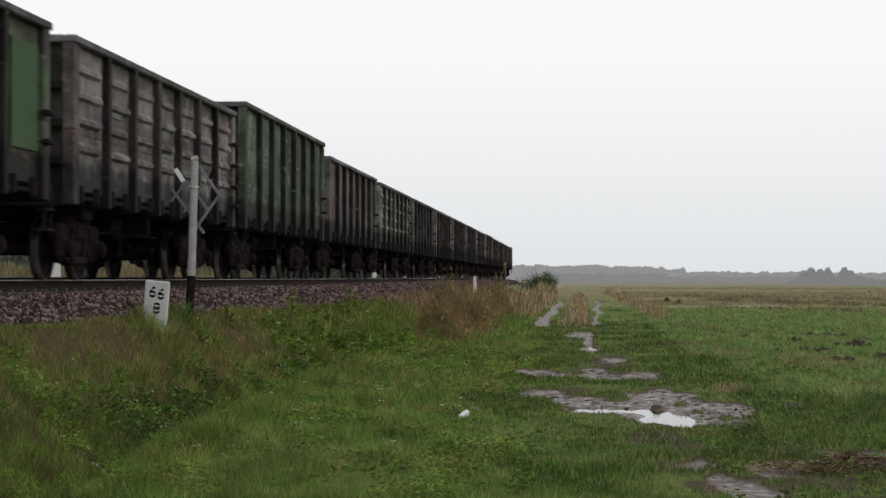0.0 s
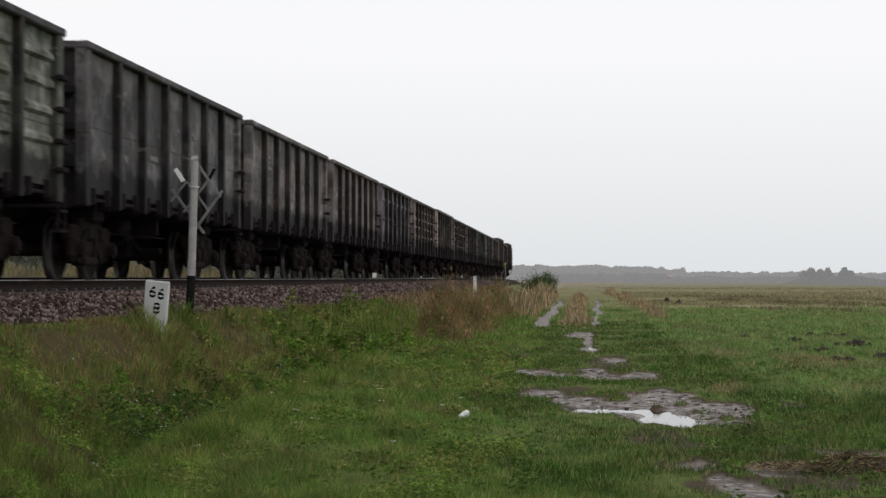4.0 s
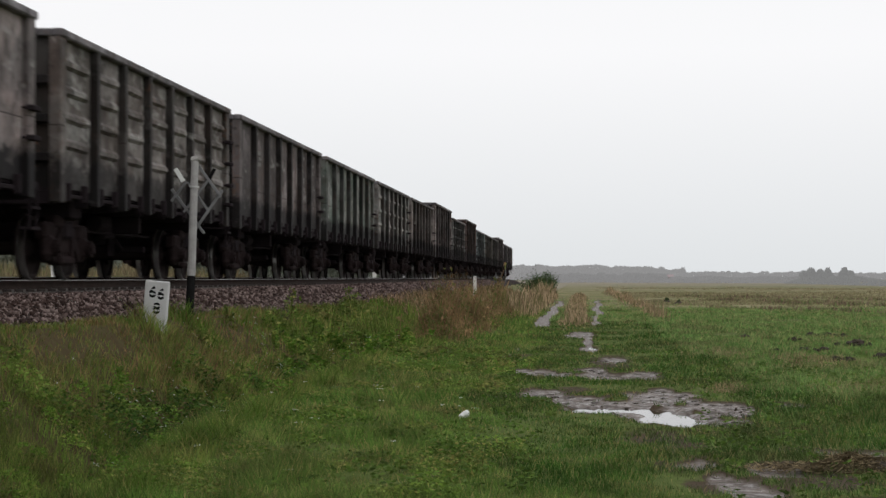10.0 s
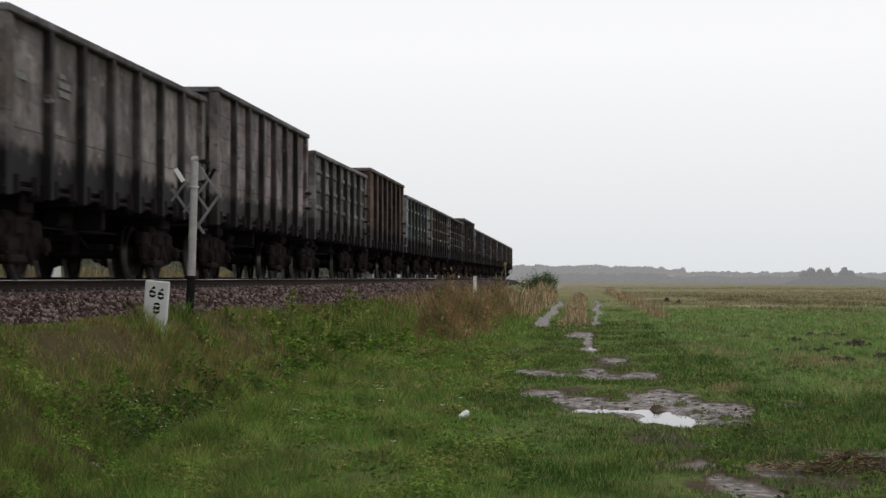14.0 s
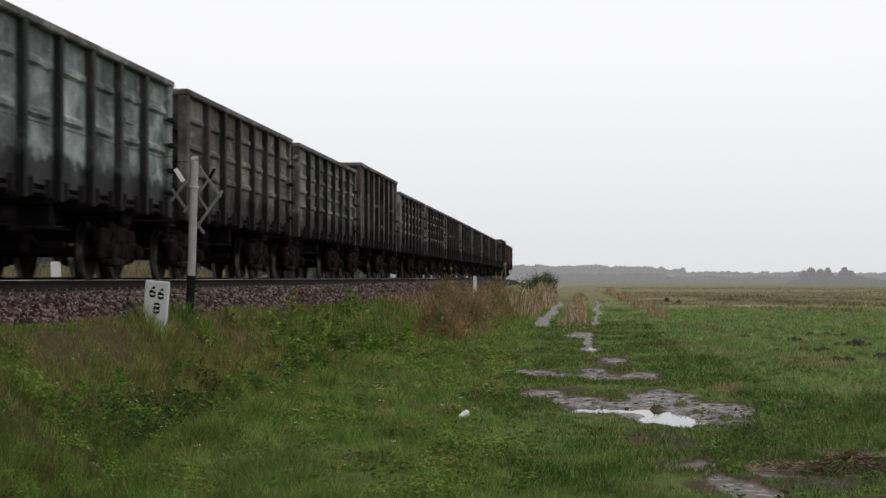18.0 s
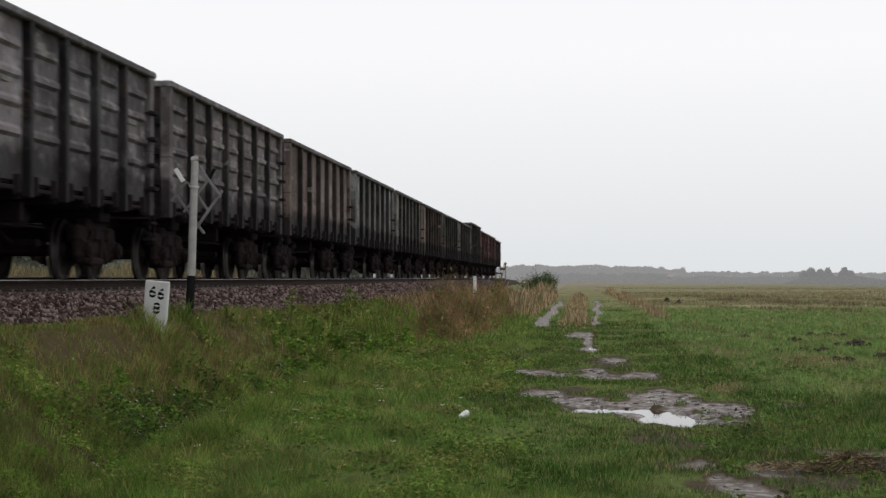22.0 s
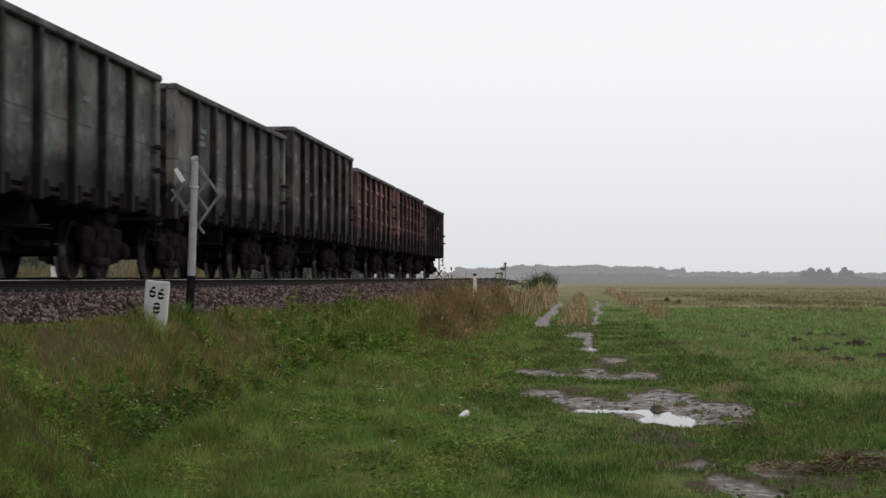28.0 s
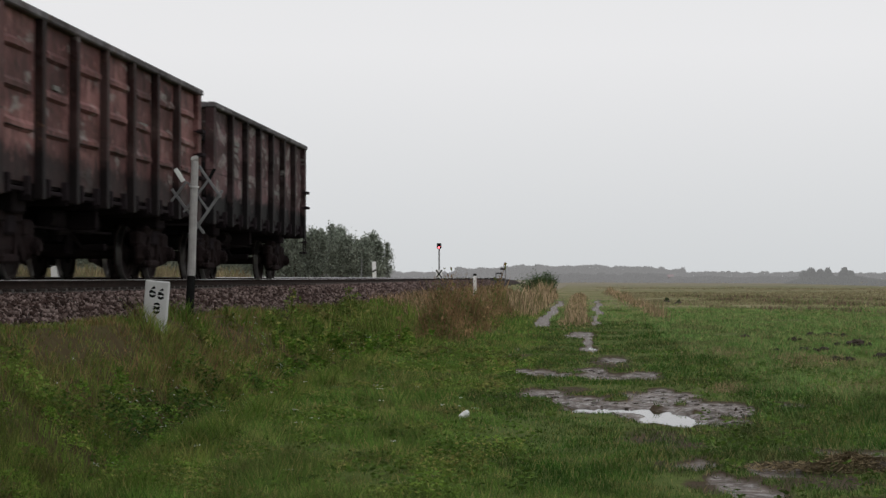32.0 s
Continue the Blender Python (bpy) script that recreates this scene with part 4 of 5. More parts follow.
# ---- ballast stones on the near shoulder ----
def rubble(name, x, y, z, r, material, label, category):
    """Many small angular lumps."""
    n = len(x)
    base = np.array([(1, 0, -0.4), (-0.5, 0.87, -0.4), (-0.5, -0.87, -0.4), (-0.6, 0, 0.7), (0.4, 0.6, 0.75), (0.4, -0.6, 0.6)])
    faces = np.array([(0, 2, 1), (3, 5, 4), (0, 1, 4), (0, 4, 5), (0, 5, 2), (2, 5, 3), (2, 3, 1), (1, 3, 4)])
    jit = base[None] * (0.75 + 0.5 * rng.random((n, 6, 1))) + 0.18 * rng.standard_normal((n, 6, 3))
    a, b = rng.random(n) * 6.28, rng.random(n) * 6.28
    ca, sa, cb, sb = np.cos(a)[:, None], np.sin(a)[:, None], np.cos(b)[:, None], np.sin(b)[:, None]
    X, Y, Z = jit[..., 0], jit[..., 1], jit[..., 2]
    X, Y = X * ca - Y * sa, X * sa + Y * ca
    Y, Z = Y * cb - Z * sb, Y * sb + Z * cb
    v = np.stack([X, Y, Z], -1) * r[:, None, None] + np.stack([x, y, z], -1)[:, None]
    f = (faces[None] + 6 * np.arange(n)[:, None, None]).reshape(-1, 3)
    tagged(raw(name, v.reshape(-1, 3), f, material), label, category, kind="stuff")


def build_stones():
    n = 52000
    s = 15.0 + 135.0 * rng.random(n) ** 2.0
    u = 1.35 + 1.45 * rng.random(n)
    bedz = np.interp(u, [1.3, 1.4, 1.95, 2.95, 3.2], [1.035, 1.035, 1.02, 0.45, 0.35])
    r = 0.017 + 0.030 * rng.random(n) ** 1.4 + 0.014 * (s > 40) + 0.03 * (s > 80)
    rubble("ballast_stones", track_x(s) + u, s, bedz + r * 0.25 + 0.02 * rng.random(n), r, STONE, "loose grey-brown crushed stones beside the rails", "gravel")
    x, y = sample(7000, 10.6, 34.0, 0.2, -0.06, 0.18)
    m = mud_at(x, y)
    keep = (m > 0.36) & (rng.random(len(x)) < 1.3 * np.clip(value_noise(x * 3.0, y * 1.5, 45) - 0.1, 0, 1)) & (water_dip(x, y) < 0.1)
    x, y = x[keep], y[keep]
    rubble("mud_clods", x, y, ground_z(x, y) - 0.006, 0.005 + 0.022 * rng.random(len(x)) ** 2, SOIL, "small wet clods on the muddy dirt track", "mud")


# ---- signs and posts along the line ----
def text_mesh(bm, words, size, m):
    cu = bpy.data.curves.new("letters", "FONT")
    cu.body, cu.size, cu.align_x, cu.extrude, cu.resolution_u, cu.offset = words, size, "CENTER", 0.002, 3, 0.006
    ob = bpy.data.objects.new("letters", cu)
    me = bpy.data.meshes.new_from_object(ob)
    bpy.data.objects.remove(ob)
    me.transform(m)
    bm.from_mesh(me)
    bpy.data.meshes.remove(me)


def upright(x, z, y=0.0):
    """Letters that stand up and face the camera's side."""
    return pose(x, y, z, 90, 0, 0)


def build_distance_post():
    """Low concrete slab with black stencilled figures."""
    ob = thing("distance_post", "low white concrete distance post with black figures, in the grass", "track sign", pose(-5.86, 25.1, 0.42, 0, 4.5, 0))
    bm = bmesh.new()
    box(bm, -0.165, 0.165, -0.05, 0.05, -0.15, 0.84, 0.014)
    part("slab", bm, SIGN_PAINT, ob)
    for words, x, z, size in (("6", -0.055, 0.615, 0.21), ("6", 0.065, 0.595, 0.21), ("8", 0.015, 0.395, 0.21)):
        bm = bmesh.new()
        text_mesh(bm, words, size, upright(x, z, -0.051) @ pose(0, 0, 0, 0, 0, -3))
        fig = part("figure", bm, BLACK, ob, "black stencilled figure")
        for up in (0.20, 0.50):
            bm = bmesh.new()
            box(bm, x - 0.058, x + 0.058, -0.0575, -0.053, z + size * up - 0.007, z + size * up + 0.007)
            part("stencil_gap", bm, SIGN_PAINT, fig)


def build_crossing_sign():
    """Whitewashed pole with a black foot, carrying two crossed-arm signs seen from behind."""
    ob = thing("crossing_sign", "whitewashed pole with crossed warning arms and a black foot", "crossing sign", pose(-6.089, 28.6, 0.58) @ Matrix.Diagonal((1.059, 1.059, 1.059, 1)))
    bm = bmesh.new()
    rod(bm, (-0.03, 0, -0.2), (0.012, 0, 0.714), 0.064, 14, 0.062)
    part("pole_foot", bm, BLACK, ob, "black-painted foot")
    bm = bmesh.new()
    rod(bm, (0.012, 0, 0.712), (0.063, 0, 2.40), 0.063, 14, 0.056)
    part("pole", bm, POST_GREY, ob)
    bm = bmesh.new()
    rod(bm, (0.052, 0, 2.012), (0.053, 0, 2.034), 0.076, 14)
    part("clamp", bm, SIGN_PAINT, ob)

    def arm(x0, z0, x1, z1, material, w, y, label=""):
        bm = bmesh.new()
        d = Vector((x1 - x0, 0, z1 - z0))
        m = Matrix.Translation(((x0 + x1) / 2, y, (z0 + z1) / 2)) @ Matrix.Rotation(math.atan2(d.x, d.z), 4, "Y")
        r = bmesh.ops.create_cube(bm, size=1.0, matrix=m @ Matrix.Diagonal((w, 0.03, d.length, 1)))
        bmesh.ops.bevel(bm, geom=bm.edges[:], offset=0.004, segments=1, affect="EDGES")
        part("arm", bm, material, ob, label)
    arm(-0.207, 2.281, -0.088, 2.097, WHITE, 0.062, -0.10, "white reflective arm end")
    arm(0.333, 2.295, 0.232, 2.112, BLACK, 0.045, 0.13, "black arm end")
    arm(0.236, 2.118, -0.13, 1.65, ARM_GREY, 0.034, 0.115)
    arm(-0.32, 1.815, -0.09, 2.11, ARM_GREY, 0.034, 0.135)
    arm(0.10, 2.335, 0.43, 1.875, ARM_GREY, 0.040, 0.095)
    arm(0.443, 1.975, 0.04, 1.40, ARM_GREY, 0.040, 0.155)
    arm(-0.322, 1.998, 0.166, 1.337, ARM_GREY, 0.040, 0.175)
    arm(-0.09, 2.10, 0.235, 1.665, ARM_GREY, 0.034, 0.195)
    bm = bmesh.new()
    bmesh.ops.create_icosphere(bm, subdivisions=2, radius=0.062, matrix=Matrix.Translation((0.066, 0, 2.43)))
    for v in bm.verts:
        v.co += 0.03 * noise.noise_vector(v.co * 14)
    part("pole_top", bm, CONCRETE, ob, "crumbling concrete top")


def build_white_post():
    ob = thing("marker_post", "thin white marker post with a black cap, in the grass", "marker post", pose(-5.63, 98.0, 0.35))
    bm = bmesh.new()
    box(bm, -0.08, 0.08, -0.08, 0.08, 0, 1.05, 0.012)
    part("post", bm, WHITE, ob)
    bm = bmesh.new()
    box(bm, -0.085, 0.085, -0.085, 0.085, 1.05, 1.17, 0.02)
    part("cap", bm, BLACK, ob, "black cap")


def build_striped_post(x, y, top, base):
    ob = thing("striped_post", "white board post with one black diagonal stripe beside the railway", "marker post", pose(x, y, base, 0, -2, 0), "striped marker posts")
    h = top - base
    bm = bmesh.new()
    box(bm, -0.12, 0.12, -0.03, 0.03, -0.1, h, 0.01)
    part("board", bm, WHITE, ob)
    bm = bmesh.new()
    m = Matrix.Translation((0, -0.034, h - 0.55)) @ Matrix.Rotation(radians(-28), 4, "Y")
    bmesh.ops.create_cube(bm, size=1.0, matrix=m @ Matrix.Diagonal((0.26, 0.01, 0.09, 1)))
    part("stripe", bm, BLACK, ob, "black diagonal stripe")


def red_lamp():
    n = Nodes("red_signal_lamp", 0.3)
    n.color((0.8, 0.02, 0.03))
    n.b.inputs["Emission Color"].default_value = (1.0, 0.10, 0.12, 1)
    n.b.inputs["Emission Strength"].default_value = 6.0
    return n.m


def build_signal():
    """Light signal on a thin mast with a crossed plate at its foot."""
    ob = thing("railway_signal", "railway light signal on a thin mast, showing red", "railway signal", pose(-11.75, 153.0, 0.55))
    bm = bmesh.new()
    rod(bm, (0, 0, 0), (0, 0, 3.3), 0.06, 10)
    part("mast", bm, ARM_GREY, ob)
    bm = bmesh.new()
    box(bm, -0.19, 0.19, -0.12, 0.12, 3.15, 3.58, 0.06)
    rod(bm, (0, 0, 3.48), (0, 0, 3.60), 0.185, 14)
    head = part("signal_head", bm, BLACK, ob, "black lamp housing")
    for z, lit in ((3.27, True), (3.47, False)):
        bm = bmesh.new()
        rod(bm, (0, -0.125, z), (0, -0.15, z), 0.085, 14)
        part("lens", bm, red_lamp() if lit else BLACK, head, "glowing red lens" if lit else "unlit lens")
        bm = bmesh.new()
        box(bm, -0.11, 0.11, -0.30, -0.12, z + 0.09, z + 0.105)
        part("visor", bm, BLACK, head)
    bm = bmesh.new()
    box(bm, -0.28, 0.28, -0.09, -0.07, 0.72, 1.42, 0.01)
    plate = part("plate", bm, WHITE, ob, "white plate with a black cross")
    for s in (-1, 1):
        bm = bmesh.new()
        bmesh.ops.create_cube(bm, size=1.0, matrix=Matrix.Translation((0, -0.096 - 0.004 * s, 1.07)) @ Matrix.Rotation(s * radians(38), 4, "Y") @ Matrix.Diagonal((0.10, 0.008, 0.82, 1)))
        part("cross_bar", bm, BLACK, plate)


def build_gate():
    """A low grey frame where a farm crossing meets the line."""
    ob = thing("barrier_frame", "low grey metal frame beside the far track", "barrier", pose(-7.9, 178.0, 0.45))
    for x in (-0.3, 0.25):
        bm = bmesh.new()
        rod(bm, (x, 0, 0), (x, 0, 1.35), 0.06, 8)
        part("post", bm, ARM_GREY, ob)
    bm = bmesh.new()
    box(bm, -0.34, 0.29, -0.04, 0.04, 1.22, 1.35, 0.01)
    part("bar", bm, BLACK, ob)


build_distance_post()
build_crossing_sign()
build_white_post()
build_striped_post(-12.4, 111.0, 2.27, 0.7)
build_striped_post(-12.14, 42.3, 1.68, 0.7)
def build_mast(x, y, top, base, label, plate):
    """A thin far mast, with or without a small dark plate."""
    ob = thing("mast", label, "mast", pose(x, y, base))
    bm = bmesh.new()
    rod(bm, (0, 0, 0), (0.02, 0, top - base), 0.055, 8, 0.045)
    part("pole", bm, ARM_GREY, ob)
    if plate:
        bm = bmesh.new()
        box(bm, -0.48, 0.0, -0.03, 0.03, top - base - 0.20, top - base - 0.02, 0.01)
        part("plate", bm, BLACK, ob, "small dark plate")


build_signal()
build_gate()
build_mast(-7.3, 178.0, 2.25, 0.3, "thin grey mast with a dark plate beside the far track", True)
build_mast(-23.8, 200.0, 3.3, 0.8, "thin weathered pole before the wood", False)


# ---- grass, herbs, weeds ----
def sample(n, y0, y1, power, left=-0.335, right=0.185):
    """Places in the wedge of meadow before the camera, thinning out with distance."""
    p = 1.0 + power
    r = rng.random(n)
    y = (y0 ** p + r * (y1 ** p - y0 ** p)) ** (1 / p)
    return (left + (right - left) * rng.random(n)) * y, y


def blades(name, x, y, h, w, lean, material, label, category, tall=False, lift=0.0):
    n = len(x)
    z = ground_z(x, y) - 0.01 + lift
    a, b = rng.random(n) * 6.283, rng.random(n) * 6.283
    dx, dy = np.cos(a) * w / 2, np.sin(a) * w / 2
    lx, ly = np.cos(b) * lean * h, np.sin(b) * lean * h
    p0 = np.stack([x - dx, y - dy, z], -1)
    p1 = np.stack([x + dx, y + dy, z], -1)
    tip = np.stack([x + lx, y + ly, z + h], -1)
    if tall:
        m0 = np.stack([x - dx * 0.8 + lx * 0.35, y - dy * 0.8 + ly * 0.35, z + h * 0.6], -1)
        m1 = np.stack([x + dx * 0.8 + lx * 0.35, y + dy * 0.8 + ly * 0.35, z + h * 0.6], -1)
        v = np.stack([p0, p1, m0, m1, tip], 1).reshape(-1, 3)
        f = (np.array([(0, 1, 3), (0, 3, 2), (2, 3, 4)])[None] + 5 * np.arange(n)[:, None, None]).reshape(-1, 3)
    else:
        v = np.stack([p0, p1, tip], 1).reshape(-1, 3)
        f = np.arange(3 * n).reshape(-1, 3)
    return tagged(raw(name, v, f, material), label, category, kind="stuff")


def leaves(name, x, y, z, size, material, label="", category="", flat=0.6, parent=None, aspect=0.42):
    """Small lance-shaped leaves, turned at random."""
    n = len(x)
    d = rng.standard_normal((n, 3))
    d[:, 2] *= flat
    d /= np.linalg.norm(d, axis=1)[:, None]
    e = rng.standard_normal((n, 3))
    e -= d * (d * e).sum(1)[:, None]
    e /= np.linalg.norm(e, axis=1)[:, None]
    c = np.stack([x, y, z], -1)
    s = size[:, None]
    v = np.stack([c - d * s, c + e * s * aspect, c + d * s, c - e * s * aspect], 1).reshape(-1, 3)
    ob = raw(name, v, np.arange(4 * n).reshape(-1, 4), material)
    ob.parent = parent
    return tagged(ob, label, category, kind="" if parent else "stuff")


def build_meadow():
    # the short turf of the road, its verge and the field
    x, y = sample(760000, 10.2, 75.0, -0.75)
    u = x - track_x(y)
    m = mud_at(x, y)
    keep = (m < 0.40 + 0.40 * rng.random(len(x)) ** 3) & (rng.random(len(x)) > 0.62 * np.clip((m - 0.2) / 0.13, 0, 1)) & (x > crest_x(y) - 0.6) & (u > 3) & (water_dip(x, y) < -0.15)
    tuft = 0.5 + 0.5 * value_noise(x * 1.5, y * 1.1, 21) + 0.35 * value_noise(x * 5.0, y * 4.0, 22)
    keep &= rng.random(len(x)) < 0.22 + 0.9 * tuft
    x, y, tuft = x[keep], y[keep], np.clip(tuft[keep], 0, 1.4)
    road = np.clip(1 - np.abs(x - 0.1) / 1.9, 0, 1)
    verge = np.clip((-1.0 - x) / 1.0, 0, 1)
    h = (0.035 + 0.05 * tuft) * (1 - 0.35 * road) + 0.085 * verge * tuft ** 2 + 0.03 * np.clip((x - 1.5) / 2, 0, 1) * tuft
    h *= 0.6 + 0.8 * rng.random(len(x))
    w = 0.0055 * (0.7 + 0.6 * rng.random(len(x))) * np.maximum(y / 13.0, 0.9)
    open_field = (x > 1.8 + 0.6 * value_noise(x * 0.8, y * 0.3, 27)) & (y > 19.5 + 4.0 * value_noise(x * 0.7, y * 0.2, 29))
    pale = open_field | (x < np.interp(y, [11, 15, 20], [-0.25, -0.55, -1.1]) + 0.6 * value_noise(x * 0.9, y * 0.5, 28))
    pale ^= rng.random(len(x)) < 0.15
    blades("track_grass", x[~pale], y[~pale], h[~pale], w[~pale], 0.55, GRASS, "short wet dark-green grass on the dirt track", "grass")
    left = pale & (x < 0.6)
    pale &= ~left
    blades("verge_grass", x[left], y[left], h[left], w[left], 0.55, VERGE, "tufted yellow-green grass on the verge by the ditch", "grass")
    blades("meadow_grass", x[pale], y[pale], h[pale], w[pale], 0.55, FIELD, "pale green grass of the open meadow", "grass")
    x, y = sample(90000, 55.0, 140.0, -0.7, -0.02, 0.185)
    keep = (mud_at(x, y) < 0.45) & (x > crest_x(y)) & (rng.random(len(x)) < np.interp(y + 7 * value_noise(x * 0.25, y * 0.08, 75), [66, 84], [1.0, 0.3]))
    x, y = x[keep], y[keep]
    tuft = np.clip(0.5 + 0.6 * value_noise(x * 0.5, y * 0.12, 25) + 0.3 * value_noise(x * 2.0, y * 0.6, 26), 0, 1.3)
    fade = np.clip((140 - y) / 75, 0.12, 1)
    blades("field_grass", x, y, (0.03 + 0.09 * tuft) * fade * (0.6 + 0.8 * rng.random(len(x))), 0.0005 * y * (0.7 + 0.6 * rng.random(len(x))), 0.6, FIELD, "short green grass of the far meadow", "grass")
    # longer grass along the crest and the ditch
    x, y = sample(260000, 10.4, 60.0, -0.5, -0.335, -0.03)
    u = x - track_x(y)
    clump = 0.5 + 0.6 * value_noise(x * 1.2, y * 0.8, 31) + 0.3 * value_noise(x * 4.0, y * 3.0, 32)
    keep = (x < crest_x(y) + 0.4) & (u > 2.4) & (rng.random(len(x)) < 0.3 + 0.8 * clump)
    x, y, clump, u = x[keep], y[keep], np.clip(clump[keep], 0, 1.3), u[keep]
    h = (0.10 + 0.12 * clump) * (0.5 + rng.random(len(x))) * (1 + 0.3 * np.clip(1 - np.abs(u - 3.1) / 0.6, 0, 1))
    h = np.where((np.abs(x + 5.95) < 0.35) & (y > 27.4) & (y < 28.55), h * 1.3, h)
    h = np.where((np.abs(x + 5.72) < 0.26) & (y > 24.1) & (y < 25.04), h * 0.8 + 0.09, h)
    w = 0.0055 * np.maximum(y / 14.0, 0.9) * (0.7 + 0.6 * rng.random(len(x)))
    h = np.where((y > 28) & (u < 3.9), h * 0.6, h)
    h = np.where((y < 27) & (u < 3.5) & ~((np.abs(x + 5.72) < 0.26) & (y > 24.1)), h * 0.42, h)
    h = np.where((x > crest_x(y) - 0.9) & (x < crest_x(y) + 0.1), h * 0.7, h)
    reach = np.interp(y, [18, 25, 30], [1.8, 1.5, 0.9])
    brown = np.clip(1.3 - np.abs(u - 3.3) / reach, 0, 1) * (value_noise(x * 0.5, y * 0.25, 33) * 0.6 + np.interp(y, [14, 18, 21, 26, 30], [0.1, 0.55, 0.85, 0.7, 0.4]))
    brown = np.maximum(brown * 0.85, 0.35 * (value_noise(x * 0.9, y * 0.45, 36) > 0.45) * (x < crest_x(y) - 0.5))
    brown = np.where((np.abs(x + 5.8) < 0.5) & (y > 23.6) & (y < 28.6), 0.25, brown)
    br = rng.random(len(x)) < brown
    blades("ditch_grass", x[~br], y[~br], h[~br], w[~br], 0.6, HERB, "long green grass on the ditch slope", "grass", True)
    blades("rank_grass", x[br], y[br], h[br] * 0.9, w[br], 0.6, BROWN, "faded brownish grass at the foot of the ballast", "grass", True)
    x, y = sample(42000, 55.0, 150.0, -0.5, -0.15, -0.012)
    u = x - track_x(y)
    keep = (x < crest_x(y) + 0.4) & (u > 2.5)
    x, y = x[keep], y[keep]
    blades("far_slope_grass", x, y, 0.08 + 0.28 * rng.random(len(x)) ** 2, 0.0004 * y * (0.7 + 0.6 * rng.random(len(x))), 0.5, RANK, "faded grass on the far embankment", "grass", True)
    # broad-leaved herbs in the ditch
    x, y = sample(190000, 10.4, 48.0, -0.5, -0.335, -0.04)
    u = x - track_x(y)
    clump = value_noise(x * 1.1, y * 0.75, 41) + 0.6 * value_noise(x * 3.3, y * 2.4, 42)
    bare = np.clip(1.4 - np.abs(u - 3.2) / 1.2, 0, 1) * (y < 26.5)
    keep = (x < crest_x(y) - 0.25) & (u > 3.2) & (clump > np.where(y < 18, -0.9, -0.35) + 1.2 * bare) & ((x > -5.2) | (y < 21.5) | (y > 25.2))
    x, y, clump, u = x[keep], y[keep], clump[keep], u[keep]
    z = ground_z(x, y) + (0.05 + 0.24 * np.clip(clump + 0.15, 0, 1)) * rng.random(len(x)) ** 0.6
    size = (0.014 + 0.022 * rng.random(len(x))) * np.maximum(y / 16, 0.85)
    # Herbs low in the ditch take the darker green that paints its shade.
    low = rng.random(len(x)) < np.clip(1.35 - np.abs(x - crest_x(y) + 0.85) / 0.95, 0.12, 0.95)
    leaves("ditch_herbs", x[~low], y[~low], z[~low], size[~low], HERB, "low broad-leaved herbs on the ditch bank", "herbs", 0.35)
    leaves("ditch_bottom_herbs", x[low], y[low], z[low], size[low], DITCH_SHADE, "herbs along the ditch bottom, coloured dark as in shade", "herbs", 0.35)
    # clumps of fresh tall herbs, with broad leaves in tiers
    x, y = sample(560, 10.6, 40.0, -0.2, -0.33, -0.05)
    u = x - track_x(y)
    pick = value_noise(x * 0.8, y * 0.5, 48) + 0.5 * value_noise(x * 2.5, y * 1.5, 49)
    keep = (x < crest_x(y) + 0.3) & (u > 3.7) & (pick > -0.1) & ((x > -5.3) | (y < 21.0) | (y > 25.4))
    x, y = x[keep], y[keep]
    k = 130
    tall = 0.12 + 0.30 * rng.random(len(x)) ** 1.5
    wide = 0.07 + 0.16 * rng.random(len(x))
    t = rng.random((len(x), k)) ** 0.7
    ang, rad = rng.random((len(x), k)) * 6.283, np.sqrt(rng.random((len(x), k))) * wide[:, None] * (1.15 - 0.75 * t)
    X, Y = (x[:, None] + rad * np.cos(ang)).ravel(), (y[:, None] + rad * np.sin(ang)).ravel()
    Z = (ground_z(x, y)[:, None] + tall[:, None] * t).ravel()
    leaves("nettle_clumps", X, Y, Z, (0.010 + 0.016 * rng.random(len(X))) * np.maximum(Y / 17, 0.8), LEAFY, "clumps of fresh green nettles and docks in the ditch", "herbs", 0.3, None, 0.5)
    # scattered weeds in the turf
    x, y = sample(1500, 11.0, 32.0, -0.3)
    keep = (mud_at(x, y) < 0.3) & (x > crest_x(y)) & (np.abs(x - 0.3) > 0.6)
    x, y = x[keep], y[keep]
    k = 14
    ang, rad = rng.random((len(x), k)) * 6.28, 0.02 + 0.07 * rng.random((len(x), k))
    X, Y = (x[:, None] + rad * np.cos(ang)).ravel(), (y[:, None] + rad * np.sin(ang)).ravel()
    leaves("turf_weeds", X, Y, ground_z(X, Y) + 0.02 + 0.06 * rng.random(len(X)), 0.014 + 0.018 * rng.random(len(X)), WEED, "rosettes of weeds in the turf", "weeds", 0.25)
    # low leafy herbs over the verge
    x, y = sample(120000, 10.6, 34.0, -0.4, -0.30, -0.02)
    clump = value_noise(x * 1.3, y * 0.9, 45) + 0.7 * value_noise(x * 4.2, y * 3.1, 46)
    keep = (x > crest_x(y) - 0.3) & (mud_at(x, y) < 0.25) & (clump > 0.1 + 1.2 * np.clip((x + 1.4) / 1.2, 0, 1))
    x, y, clump = x[keep], y[keep], clump[keep]
    z = ground_z(x, y) + (0.03 + 0.12 * np.clip(clump, 0, 1)) * rng.random(len(x)) ** 0.6
    leaves("verge_herbs", x, y, z, (0.011 + 0.015 * rng.random(len(x))) * np.maximum(y / 16, 0.85), HERB, "low leafy herbs among the verge grass", "herbs", 0.35)
    # white flower heads
    x, y = sample(34, 15.0, 34.0, 0.4, -0.27, -0.12)
